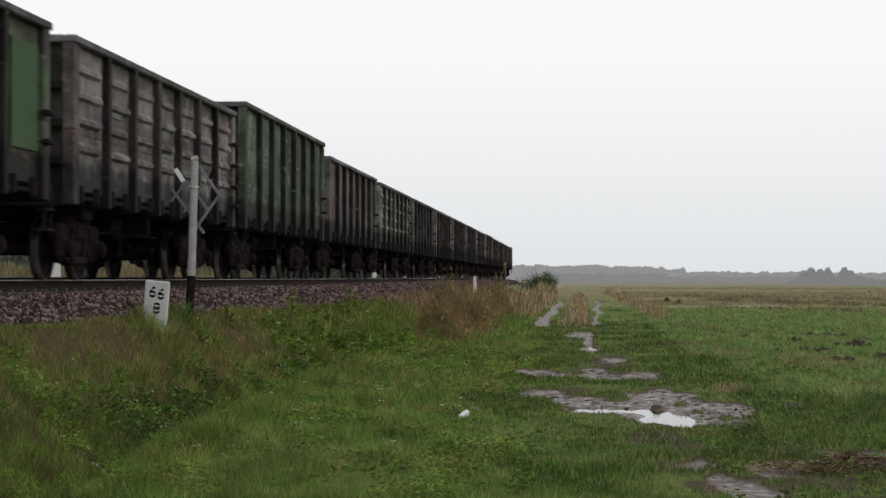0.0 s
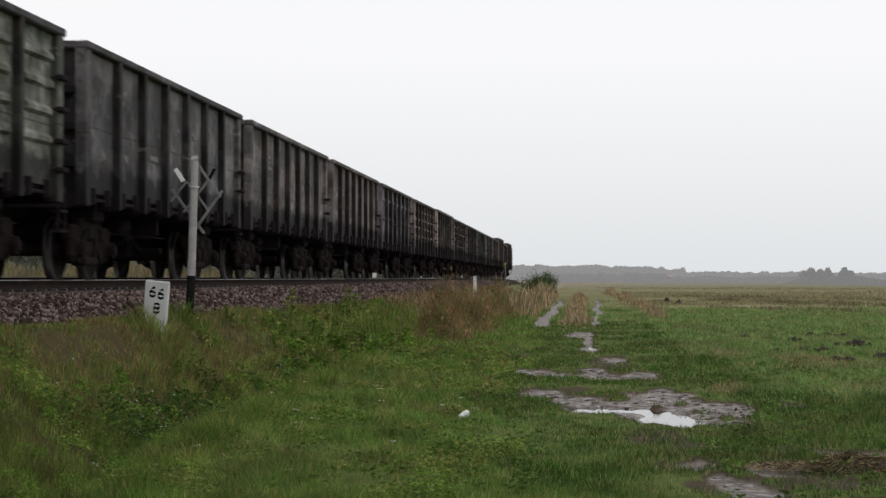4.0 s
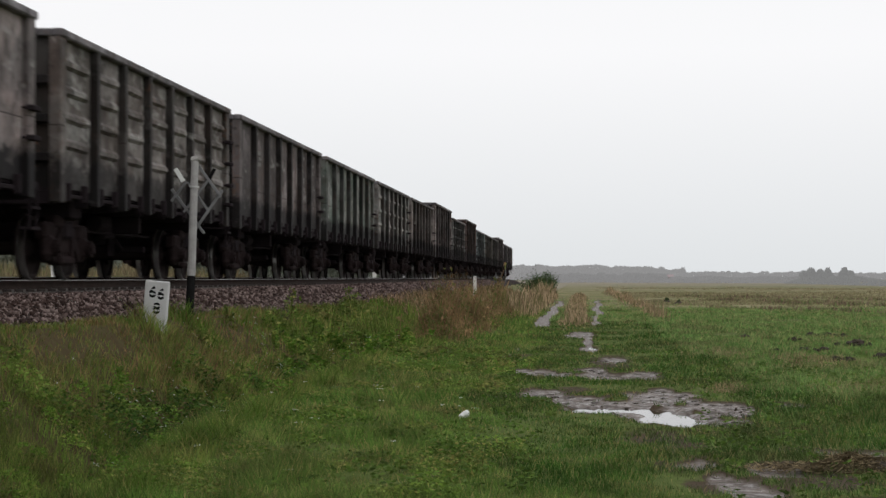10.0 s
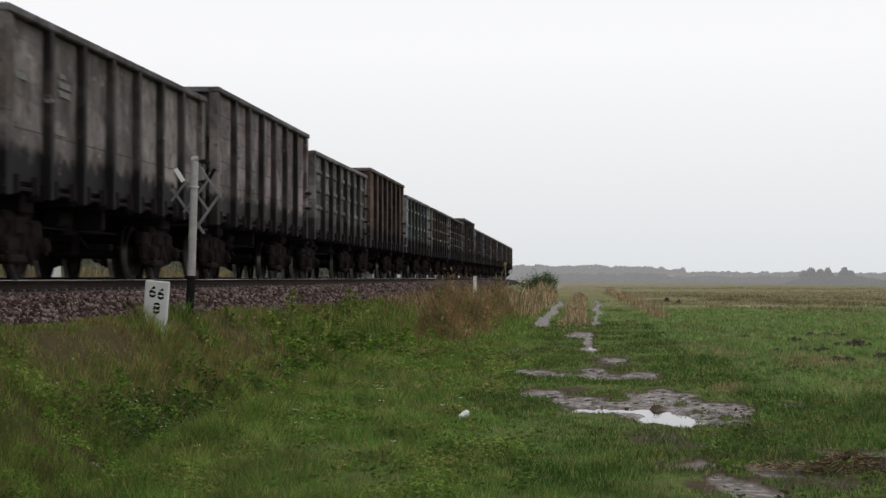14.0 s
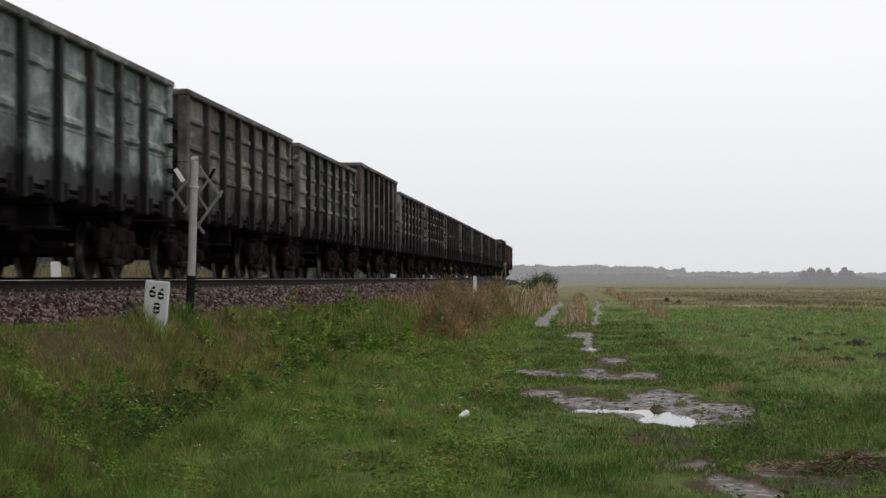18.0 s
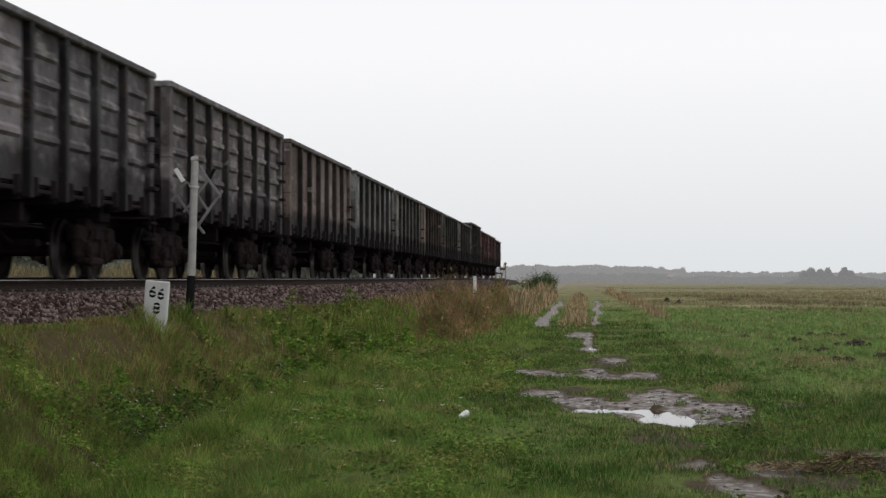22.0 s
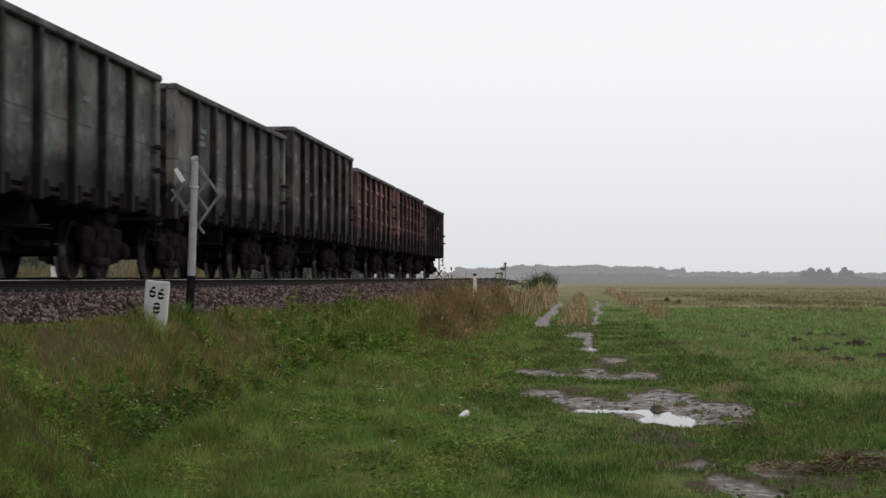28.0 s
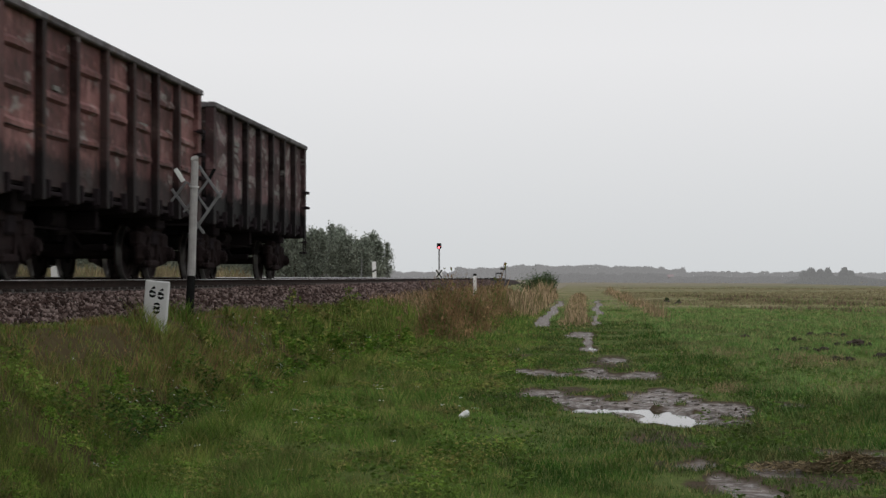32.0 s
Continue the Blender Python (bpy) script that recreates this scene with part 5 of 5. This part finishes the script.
    keep = (x - track_x(y) > 3.4) & (x < crest_x(y) - 0.1)
    x, y = np.repeat(x[keep], 5), np.repeat(y[keep], 5)
    x, y = x + 0.16 * rng.standard_normal(len(x)), y + 0.35 * rng.standard_normal(len(y))
    lone_x, lone_y = sample(60, 11.0, 30.0, 0.2, -0.30, -0.04)
    x, y = np.concatenate([x, lone_x]), np.concatenate([y, lone_y])
    k = 6
    X = (x[:, None] + 0.022 * rng.standard_normal((len(x), k))).ravel()
    Y = (y[:, None] + 0.022 * rng.standard_normal((len(x), k))).ravel()
    Z = ground_z(X, Y) + np.repeat(0.16 + 0.24 * rng.random(len(x)), k) * np.where(np.repeat(x, k) > -2.6, 0.5, 1.0)
    leaves("wild_flowers", X, Y, Z, 0.005 + 0.006 * rng.random(len(X)), PETAL, "small white wild flowers on thin stems", "flowers", 0.15)


def tall_stand(name, n, x0, x1, y0, y1, h0, h1, w, material, label, seed, lift=0.0):
    y = y0 + (y1 - y0) * rng.random(n) ** 1.3
    x = x0 + (x1 - x0) * rng.random(n) + 0.14 * rng.standard_normal(n)
    c = 0.5 + 0.8 * value_noise(x * 1.1, y * 0.35, seed) + 0.3 * value_noise(x * 3.0, y * 1.2, seed + 1)
    keep = rng.random(n) < 0.15 + c
    x, y, c = x[keep], y[keep], np.clip(c[keep], 0.1, 1.2)
    end = np.clip(np.minimum((x - x0), (x1 - x)) / 0.5 + 0.45, 0, 1) * np.clip(np.minimum(y - y0, y1 - y) / 4.0 + 0.5, 0, 1)
    h = (h0 + (h1 - h0) * c * (0.25 + 0.8 * rng.random(len(x)))) * np.maximum(end, 0.2)
    blades(name, x, y, h, w * (0.6 + 0.8 * rng.random(len(x))) * np.maximum(y / 40, 0.7), 0.26, material, label, "dry grass", True, lift)
    return x, y, h


def build_stands():
    x, y, h = tall_stand("dry_weeds", 9000, -3.85, -2.25, 35, 60, 0.35, 1.35, 0.016, STRAW, "thick stand of tall brown dry weeds in the ditch", 51)
    keep = rng.random(len(x)) < 0.35
    x, y, h = x[keep], y[keep], h[keep]
    k = 6
    t = 0.35 + 0.65 * rng.random((len(x), k))
    X = (x[:, None] + 0.06 * rng.standard_normal((len(x), k))).ravel()
    Y = (y[:, None] + 0.06 * rng.standard_normal((len(x), k))).ravel()
    Z = (ground_z(x, y)[:, None] + h[:, None] * t).ravel()
    leaves("dry_weed_leaves", X, Y, Z, 0.02 + 0.035 * rng.random(len(X)), STRAW, "withered leaves and seed heads on the dry weeds", "dry weeds", 1.0)
    tall_stand("green_weeds", 3500, -5.6, -2.6, 30, 58, 0.2, 0.75, 0.016, HERB, "green weeds among the dry stalks", 55)
    tall_stand("tan_grass", 5200, -3.6, -1.55, 60, 122, 0.3, 1.05, 0.02, TAN, "pale tan tall grass beside the dirt track", 61)
    tall_stand("hump_grass", 7500, -0.62, 0.25, 46, 135, 0.08, 0.36, 0.013, TAN, "pale dry grass on the hump between the ruts", 63)
    tall_stand("field_tussocks", 3200, 2.2, 2.95, 58, 180, 0.06, 0.62, 0.015, TAN, "tan tussocks beside the dirt track", 65)
    x, y = sample(90000, 66.0, 260.0, -0.6, -0.01, 0.185)
    keep = value_noise(x * 0.02, y * 0.07, 77) + 0.5 * value_noise(x * 0.2, y * 0.3, 78) > np.clip((100 - y) / 70, -0.2, 0.6)
    keep &= x > 2.2 + 1.5 * value_noise(x * 0.0, y * 0.1, 79)
    x, y = x[keep], y[keep]
    blades("hay_strips", x, y, 0.03 + 0.07 * rng.random(len(x)) ** 1.5, 0.0005 * y * (0.7 + 0.6 * rng.random(len(x))), 0.4, STRIP, "strips of faded uncut grass across the far meadow", "grass", True)
    # a dark strip of withered sedge slanting across the meadow, and a fainter one before it
    for xa, ya, xb, yb, wide, n in ((7.6, 107.0, 17.0, 74.0, 2.2, 6500), (5.6, 79.0, 13.5, 63.0, 1.2, 1500), (6.5, 128.0, 24.0, 98.0, 3.0, 2600)):
        t = rng.random(n)
        x, y = xa + (xb - xa) * t + 0.3 * rng.standard_normal(n), ya + (yb - ya) * t + wide * rng.standard_normal(n)
        keep = value_noise(x * 0.9, y * 0.25, 73) + 0.6 * value_noise(x * 3.0, y * 0.8, 74) > -0.35
        x, y = x[keep], y[keep]
        blades("sedge_strip", x, y, 0.05 + 0.20 * rng.random(len(x)) ** 2, 0.0006 * y * (0.7 + 0.6 * rng.random(len(x))), 0.4, SEDGE, "strip of withered dark sedge across the meadow", "grass", True)
    # faded tufts scattered over the near field
    for cx, cy, a, b, n in ((3.6, 29.0, 0.9, 1.8, 1500), (3.15, 21.2, 0.5, 0.9, 700), (1.75, 21.6, 0.35, 0.8, 450), (2.4, 31.5, 0.7, 2.0, 700), (4.6, 25.5, 0.6, 1.0, 500)):
        x, y = cx + a * rng.standard_normal(n) * 0.5, cy + b * rng.standard_normal(n) * 0.5
        keep = mud_at(x, y) < 0.3
        x, y = x[keep], y[keep]
        blades("faded_tufts", x, y, 0.04 + 0.09 * rng.random(len(x)), 0.006 * np.maximum(y / 16, 1), 0.6, TAN, "faded tan tufts in the green field", "grass")
    # dry grass bank beyond the railway
    tall_stand("bank_grass", 13000, -17.5, -12.9, 24, 74, 0.45, 0.95, 0.03, BANK, "yellowed tall grass on the bank beyond the railway", 71, 0.08)


def build_stalk_plant(x, y, h, label, material, seed, bend=0.1):
    """A single tall weed: bent stem, side leaves, a seed head."""
    r = random.Random(seed)
    z = float(ground_z(x, y))
    ob = thing("tall_weed", label, "weed", pose(x, y, z), "tall single weeds")
    pts = [Vector((bend * h * (i / 8) ** 2 + 0.01 * r.uniform(-1, 1), 0.01 * r.uniform(-1, 1), h * i / 8)) for i in range(9)]
    bm = bmesh.new()
    tube(bm, pts, [0.011 * max(1, y / 40) * (1 - 0.05 * i) for i in range(9)])
    part("stem", bm, material, ob)
    n = 46
    t = rng.random(n)
    px = bend * h * t ** 2 + 0.10 * rng.standard_normal(n) * (1.1 - 0.6 * t)
    leaves("foliage", px, 0.05 * rng.standard_normal(n), h * (0.12 + 0.88 * t), 0.03 + 0.05 * rng.random(n), material, "", "", 1.2, ob)["kind"] = "stuff"


build_stones()
build_meadow()
build_stands()
for n, (x, y, h, m, words) in enumerate([
        (-5.75, 36.6, 0.62, HERB, "green leafy weed at the foot of the ballast"), (-5.75, 45.5, 0.60, HERB, "green leafy weed at the foot of the ballast"),
        (-5.8, 47.2, 0.5, HERB, "green leafy weed at the foot of the ballast"), (-5.7, 29.5, 0.35, HERB, "green leafy weed at the foot of the ballast"),
        (-2.72, 59.0, 2.0, STRAW, "dead dry stalk leaning over the weeds"), (-2.8, 57.0, 1.6, STRAW, "dead dry stalk leaning over the weeds"),
        (-3.3, 39.0, 1.3, STRAW, "dead dry stalk in the ditch"), (-3.75, 38.0, 1.2, STRAW, "dead dry stalk in the ditch")]):
    build_stalk_plant(x, y, h, words, m, n, 0.16 if h > 1.3 else 0.05)


# ---- soil heaps, hay, litter ----
def lump(bm, r, h, seed, n=14):
    bmesh.ops.create_uvsphere(bm, u_segments=n, v_segments=8, radius=1.0)
    for v in bm.verts:
        d = 1 + 0.45 * noise.noise(v.co * 1.7 + Vector((seed * 5.0, 0, 0))) + 0.25 * noise.noise(v.co * 5.0 + Vector((seed, 3, 0)))
        v.co = Vector((v.co.x * r * d, v.co.y * r * d, v.co.z * h * d))


for n, (x, y, r, h) in enumerate([(5.24, 36.1, 0.24, 0.09), (5.01, 41.2, 0.10, 0.06), (5.43, 41.6, 0.10, 0.06), (5.65, 40.8, 0.09, 0.05), (3.85, 32.5, 0.13, 0.05), (3.39, 32.7, 0.06, 0.05),
                                  (4.3, 33.5, 0.10, 0.04), (3.95, 29.25, 0.10, 0.04), (4.08, 28.9, 0.09, 0.04), (4.88, 30.75, 0.11, 0.05), (3.34, 38.5, 0.10, 0.04), (4.27, 37.9, 0.07, 0.04)]):
    ob = thing("molehill", "small dark heap of turned soil in the meadow", "soil heap", pose(x, y, float(ground_z(x, y)) + 0.05), "soil heaps")
    bm = bmesh.new()
    lump(bm, r * 0.8, h * 1.1, n)
    part("mound", bm, SOIL, ob)
    g = random.Random(n)
    for k in range(6):
        a, d, s = g.random() * 6.283, r * g.uniform(0.5, 1.5), r * g.uniform(0.16, 0.4)
        bm = bmesh.new()
        lump(bm, s, min(s, h) * 0.8, n * 7 + k, 9)
        bmesh.ops.translate(bm, vec=(math.cos(a) * d * 1.3, math.sin(a) * d, 0), verts=bm.verts)
        part("clod", bm, SOIL, ob)

# clods in the mud
bm = bmesh.new()
x, y = -0.6 + 2.4 * rng.random(2600), 16.5 + 14.0 * rng.random(2600) ** 1.5
keep = (mud_at(x, y) > 0.5) & (water_dip(x, y) < -0.35)
clod = random.Random(5)
for px, py in zip(x[keep][:130], y[keep][:130]):
    s = clod.uniform(0.010, 0.04)
    bmesh.ops.create_icosphere(bm, subdivisions=1, radius=1.0, matrix=pose(px, py, float(ground_z(px, py)), 0, 0, clod.uniform(0, 180)) @ Matrix.Diagonal((s * 1.7, s * 1.2, s * 0.55, 1)))
for v in bm.verts:
    v.co += Vector((noise.noise(v.co * 31.0), noise.noise(v.co * 29.0 + Vector((5, 0, 0))), 0.4 * noise.noise(v.co * 33.0))) * 0.018
clods = part("mud_clods", bm, plain("wet_clods", (0.035, 0.027, 0.021), (0.11, 0.088, 0.075), 14.0, 0.5, 0.0, 0.3), None)
tagged(clods, "trodden wet clods in the muddy dirt track", "mud", kind="stuff")

hay = thing("hay_heap", "flattened brown heap of rotting hay on the dirt track", "hay", pose(1.83, 12.75, float(ground_z(1.83, 12.75))))
bm = bmesh.new()
for k, (x, y, r) in enumerate([(-0.24, 0.05, 0.10), (-0.05, 0.0, 0.15), (0.14, -0.04, 0.12), (0.30, 0.06, 0.10)]):
    piece = bmesh.new()
    lump(piece, r, 0.055, 33 + k, 12)
    bmesh.ops.translate(piece, vec=(x, y, 0), verts=piece.verts)
    me = bpy.data.meshes.new("lump")
    piece.to_mesh(me)
    piece.free()
    bm.from_mesh(me)
    bpy.data.meshes.remove(me)
part("core", bm, SOIL, hay)
n = 5200
px, py = 0.23 * rng.standard_normal(n), 0.12 * rng.standard_normal(n)
px = np.where(rng.random(n) < 0.25, px * 1.5 - 0.1, px)
heap = np.exp(-(px / 0.3) ** 2 - (py / 0.15) ** 2) * (0.7 + 0.6 * value_noise(px * 9.0, py * 9.0, 95))
leaves("straw_layer", px, py, 0.105 * heap + 0.02 * rng.random(n), 0.02 + 0.045 * rng.random(n) ** 2, HAY, "", "", 0.25, hay, 0.10)["kind"] = "stuff"

litter = thing("crumpled_paper", "crumpled white scrap of litter in the grass", "litter", pose(-1.07, 17.0, float(ground_z(-1.07, 17.0)) + 0.055, 0, -25, 20))
bm = bmesh.new()
bmesh.ops.create_icosphere(bm, subdivisions=2, radius=0.039)
for v in bm.verts:
    v.co *= 1 + 0.55 * noise.noise(v.co * 40) + 0.45 * noise.noise(v.co * 95)
    v.co.x *= 1.5
    v.co.z *= 0.75
part("scrap", bm, WHITE, litter)


# ---- woods ----
def tree_master(seed, h, r):
    """A slim young broadleaf: tapered trunk, limbs, ragged pointed crown of leaf sprays."""
    g = random.Random(seed)
    ob = thing("tree", "young dark-green broadleaf tree at the edge of a wood", "tree", None, "trees of the wood")
    bm = bmesh.new()
    rod(bm, (0, 0, 0), (0, 0, h * 0.5), 0.16, 7, 0.10)
    rod(bm, (0, 0, h * 0.5), (0.1, 0, h * 0.96), 0.10, 6, 0.02)
    tips = []
    for i in range(34):
        t = 0.05 + 0.90 * (i + g.random()) / 34
        a, l = g.random() * 6.283, r * (1.08 - t) ** 0.65 * (0.35 + 0.85 * g.random())
        p = Vector((0, 0, h * t))
        q = p + Vector((math.cos(a) * l, math.sin(a) * l, l * (0.7 + 0.8 * g.random())))
        rod(bm, p, q, 0.04, 5, 0.012)
        tips += [(p.lerp(q, f), l) for f in (0.3, 0.65, 1.0)]
    part("trunk", bm, BARK, ob)
    k = 22
    c = np.array([tuple(p) for p, _ in tips])
    s = np.array([0.16 + 0.13 * l for _, l in tips])
    P = np.repeat(c, k, 0) + rng.standard_normal((len(c) * k, 3)) * np.repeat(s, k)[:, None] * np.array([1, 1, 1.5])
    top = np.stack([0.1 + 0.10 * rng.standard_normal(50), 0.10 * rng.standard_normal(50), h * (0.88 + 0.16 * rng.random(50))], -1)
    P = np.concatenate([P, top])
    leaves("crown", P[:, 0], P[:, 1], np.maximum(P[:, 2], 0.2), 0.10 + 0.15 * rng.random(len(P)), HAZY_LEAF, "", "", 1.3, ob, 0.5)
    return ob


MASTERS = [tree_master(i, h, r) for i, (h, r) in enumerate([(7.5, 1.9), (7.0, 2.2), (8.0, 1.6), (6.6, 2.1)])]
for i, m in enumerate(MASTERS):
    m.matrix_basis = pose(-34.0 - 7.0 * i, 300 + 3 * i, 0.9)
wood = random.Random(5)
for row, y in enumerate((284.0, 292.0, 302.0)):
    x = -30.0 - 1.6 * row
    while x > -112:
        edge = min(1.10, 0.70 + (-29.0 - x) / 26.0)
        k = edge * (0.80 + 0.26 * wood.random()) * (1.0 + 0.8 * max(0, (-60 - x) / 50))
        t = copy_thing(MASTERS[wood.randrange(4)], pose(x, y + wood.uniform(-3, 3), 0.85, 0, 0, wood.uniform(0, 360)) @ Matrix.Diagonal((k, k, k, 1)))
        x -= wood.uniform(1.0, 2.0) if row == 0 else wood.uniform(1.6, 3.0)
n = 16000
x, y = -29.6 - 84 * rng.random(n), 280 + 3 * rng.random(n)
leaves("undergrowth", x, y, 0.9 + 3.0 * rng.random(n) ** 1.2, 0.12 + 0.14 * rng.random(n), HAZY_LEAF, "dense undergrowth along the edge of the wood", "bushes", 0.9)


def build_bush(x, y, r, h, seed, words="rounded dark-green bush beside the dirt track"):
    ob = thing("bush", words, "bush", pose(x, y, 0.0), "bushes")
    g = random.Random(seed)
    bm = bmesh.new()
    c = []
    for i in range(22):
        a, l = g.random() * 6.283, r * (0.3 + 0.7 * g.random())
        q = Vector((math.cos(a) * l, math.sin(a) * l, h * (0.45 + 0.5 * g.random()) * (1 - 0.35 * (l / r) ** 2)))
        rod(bm, (0.2 * math.cos(a), 0.2 * math.sin(a), 0), q, 0.03, 5, 0.01)
        c += [tuple(q), tuple(q * 0.7)]
    part("stem_mass", bm, BARK, ob)
    P = np.repeat(np.array(c), 45, 0)
    P = P + rng.standard_normal(P.shape) * 0.2 * min(1.1, r)
    leaves("crown", P[:, 0], P[:, 1], np.maximum(P[:, 2], 0.03), (0.05 + 0.05 * rng.random(len(P))) * min(1.0, 0.3 + r), BUSH_LEAF, "", "", 0.9, ob)


build_bush(-3.45, 138.0, 1.15, 1.75, 1)
build_bush(-2.7, 141.0, 0.6, 1.3, 2)
build_bush(-3.5, 190.0, 1.0, 2.0, 3)
build_bush(4.43, 97.6, 0.09, 0.28, 4, "low dark clump of weeds in the meadow")
build_bush(4.85, 94.0, 0.07, 0.22, 5, "low dark clump of weeds in the meadow")

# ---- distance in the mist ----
# The glow strength stands for how much mist lies before each line of trees.
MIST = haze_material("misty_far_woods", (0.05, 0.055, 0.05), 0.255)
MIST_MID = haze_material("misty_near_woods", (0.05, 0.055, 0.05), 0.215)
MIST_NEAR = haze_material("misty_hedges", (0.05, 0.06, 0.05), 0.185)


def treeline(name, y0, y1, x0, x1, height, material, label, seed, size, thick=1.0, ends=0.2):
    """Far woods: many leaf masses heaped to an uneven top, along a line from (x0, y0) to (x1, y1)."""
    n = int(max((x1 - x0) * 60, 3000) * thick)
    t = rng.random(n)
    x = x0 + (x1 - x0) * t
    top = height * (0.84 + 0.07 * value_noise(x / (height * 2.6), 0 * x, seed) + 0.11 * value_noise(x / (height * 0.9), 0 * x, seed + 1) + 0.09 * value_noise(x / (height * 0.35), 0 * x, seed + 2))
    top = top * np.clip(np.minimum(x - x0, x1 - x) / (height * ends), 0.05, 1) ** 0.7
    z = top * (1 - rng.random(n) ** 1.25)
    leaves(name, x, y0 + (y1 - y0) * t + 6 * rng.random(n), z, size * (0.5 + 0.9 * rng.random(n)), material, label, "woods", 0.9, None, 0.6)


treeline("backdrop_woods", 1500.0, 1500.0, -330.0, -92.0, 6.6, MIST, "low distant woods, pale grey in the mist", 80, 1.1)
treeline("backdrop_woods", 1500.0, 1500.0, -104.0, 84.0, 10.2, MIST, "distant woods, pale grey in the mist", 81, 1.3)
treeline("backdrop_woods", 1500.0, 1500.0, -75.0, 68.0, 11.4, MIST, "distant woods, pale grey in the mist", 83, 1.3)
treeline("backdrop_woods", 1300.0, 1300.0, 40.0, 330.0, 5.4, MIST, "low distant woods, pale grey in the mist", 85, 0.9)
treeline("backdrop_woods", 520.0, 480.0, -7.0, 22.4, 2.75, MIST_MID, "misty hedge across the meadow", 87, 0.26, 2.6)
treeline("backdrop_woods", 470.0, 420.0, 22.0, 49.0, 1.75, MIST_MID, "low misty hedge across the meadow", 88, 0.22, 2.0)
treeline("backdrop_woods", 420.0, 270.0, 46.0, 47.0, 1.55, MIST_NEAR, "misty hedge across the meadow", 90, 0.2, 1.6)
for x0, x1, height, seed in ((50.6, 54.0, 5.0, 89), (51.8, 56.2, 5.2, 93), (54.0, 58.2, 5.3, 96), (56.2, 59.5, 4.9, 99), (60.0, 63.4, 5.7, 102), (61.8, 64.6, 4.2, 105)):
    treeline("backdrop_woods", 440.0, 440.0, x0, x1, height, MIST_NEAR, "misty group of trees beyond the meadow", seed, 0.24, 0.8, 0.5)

# Wall, roof and panes are paled and alike: mist put into their colours.
house = thing("farmhouse", "small distant farmhouse with a reddish roof, in the mist", "house", pose(51.0, 1150.0, -1.2))
bm = bmesh.new()
box(bm, -5, 5, -4, 4, 0, 3.0)
part("wall", bm, plain("hazy_render", (0.36, 0.31, 0.31), (0.39, 0.34, 0.34), 2.0), house)
bm = bmesh.new()
ridge = [bm.verts.new(p) for p in ((-5.4, -4.4, 2.9), (5.4, -4.4, 2.9), (5.4, 4.4, 2.9), (-5.4, 4.4, 2.9), (-5.4, 0, 4.6), (5.4, 0, 4.6))]
for f in ((0, 1, 5, 4), (2, 3, 4, 5), (0, 4, 3), (1, 2, 5), (3, 2, 1, 0)):
    bm.faces.new([ridge[i] for i in f])
part("roof", bm, plain("hazy_roof_tile", (0.30, 0.245, 0.25), (0.33, 0.275, 0.28), 2.0), house)
for x in (-2.5, 2.5):
    bm = bmesh.new()
    box(bm, x - 0.6, x + 0.6, -4.06, -3.98, 0.9, 2.2)
    part("window", bm, plain("hazy_pane", (0.3, 0.3, 0.3), (0.34, 0.34, 0.34), 2.0), house)



# ---- what moves ----
def motions():
    times = [i * 0.5 for i in range(65)]
    for k, wagon in enumerate(TRAIN):
        rows = []
        for t in times:
            s = REAR_0 + L_PITCH * k - rolled(t) - HALF
            xa, ya, _ = track(s - 4.325)
            xb, yb, _ = track(s + 4.325)
            rows.append((t, pose((xa + xb) / 2, (ya + yb) / 2, RAIL_Z, 0, 0, math.degrees(math.atan2(xa - xb, yb - ya)))))
        walk(wagon, rows)
    # all wheels are alike and roll together: the two axles of a bogie are keyed once, the others take over the same keys
    for w in (-0.925, 0.925):
        axles = [o for wagon in TRAIN for o in wagon.children_recursive if o.name.startswith("wheelset") and abs(o.location.y - w) < 0.1]
        rows = []
        for i in range(int(SECONDS * FPS) + 1):
            t = i / FPS
            rows.append((t, pose(0, w, 0.475, math.degrees(rolled(t) / 0.475) % 360)))
        walk(axles[0], rows)
        keys = axles[0].animation_data
        for o in axles[1:]:
            o.rotation_mode = "QUATERNION"
            o.animation_data_create()
            o.animation_data.action = keys.action
            o.animation_data.action_slot = keys.action_slot


motions()
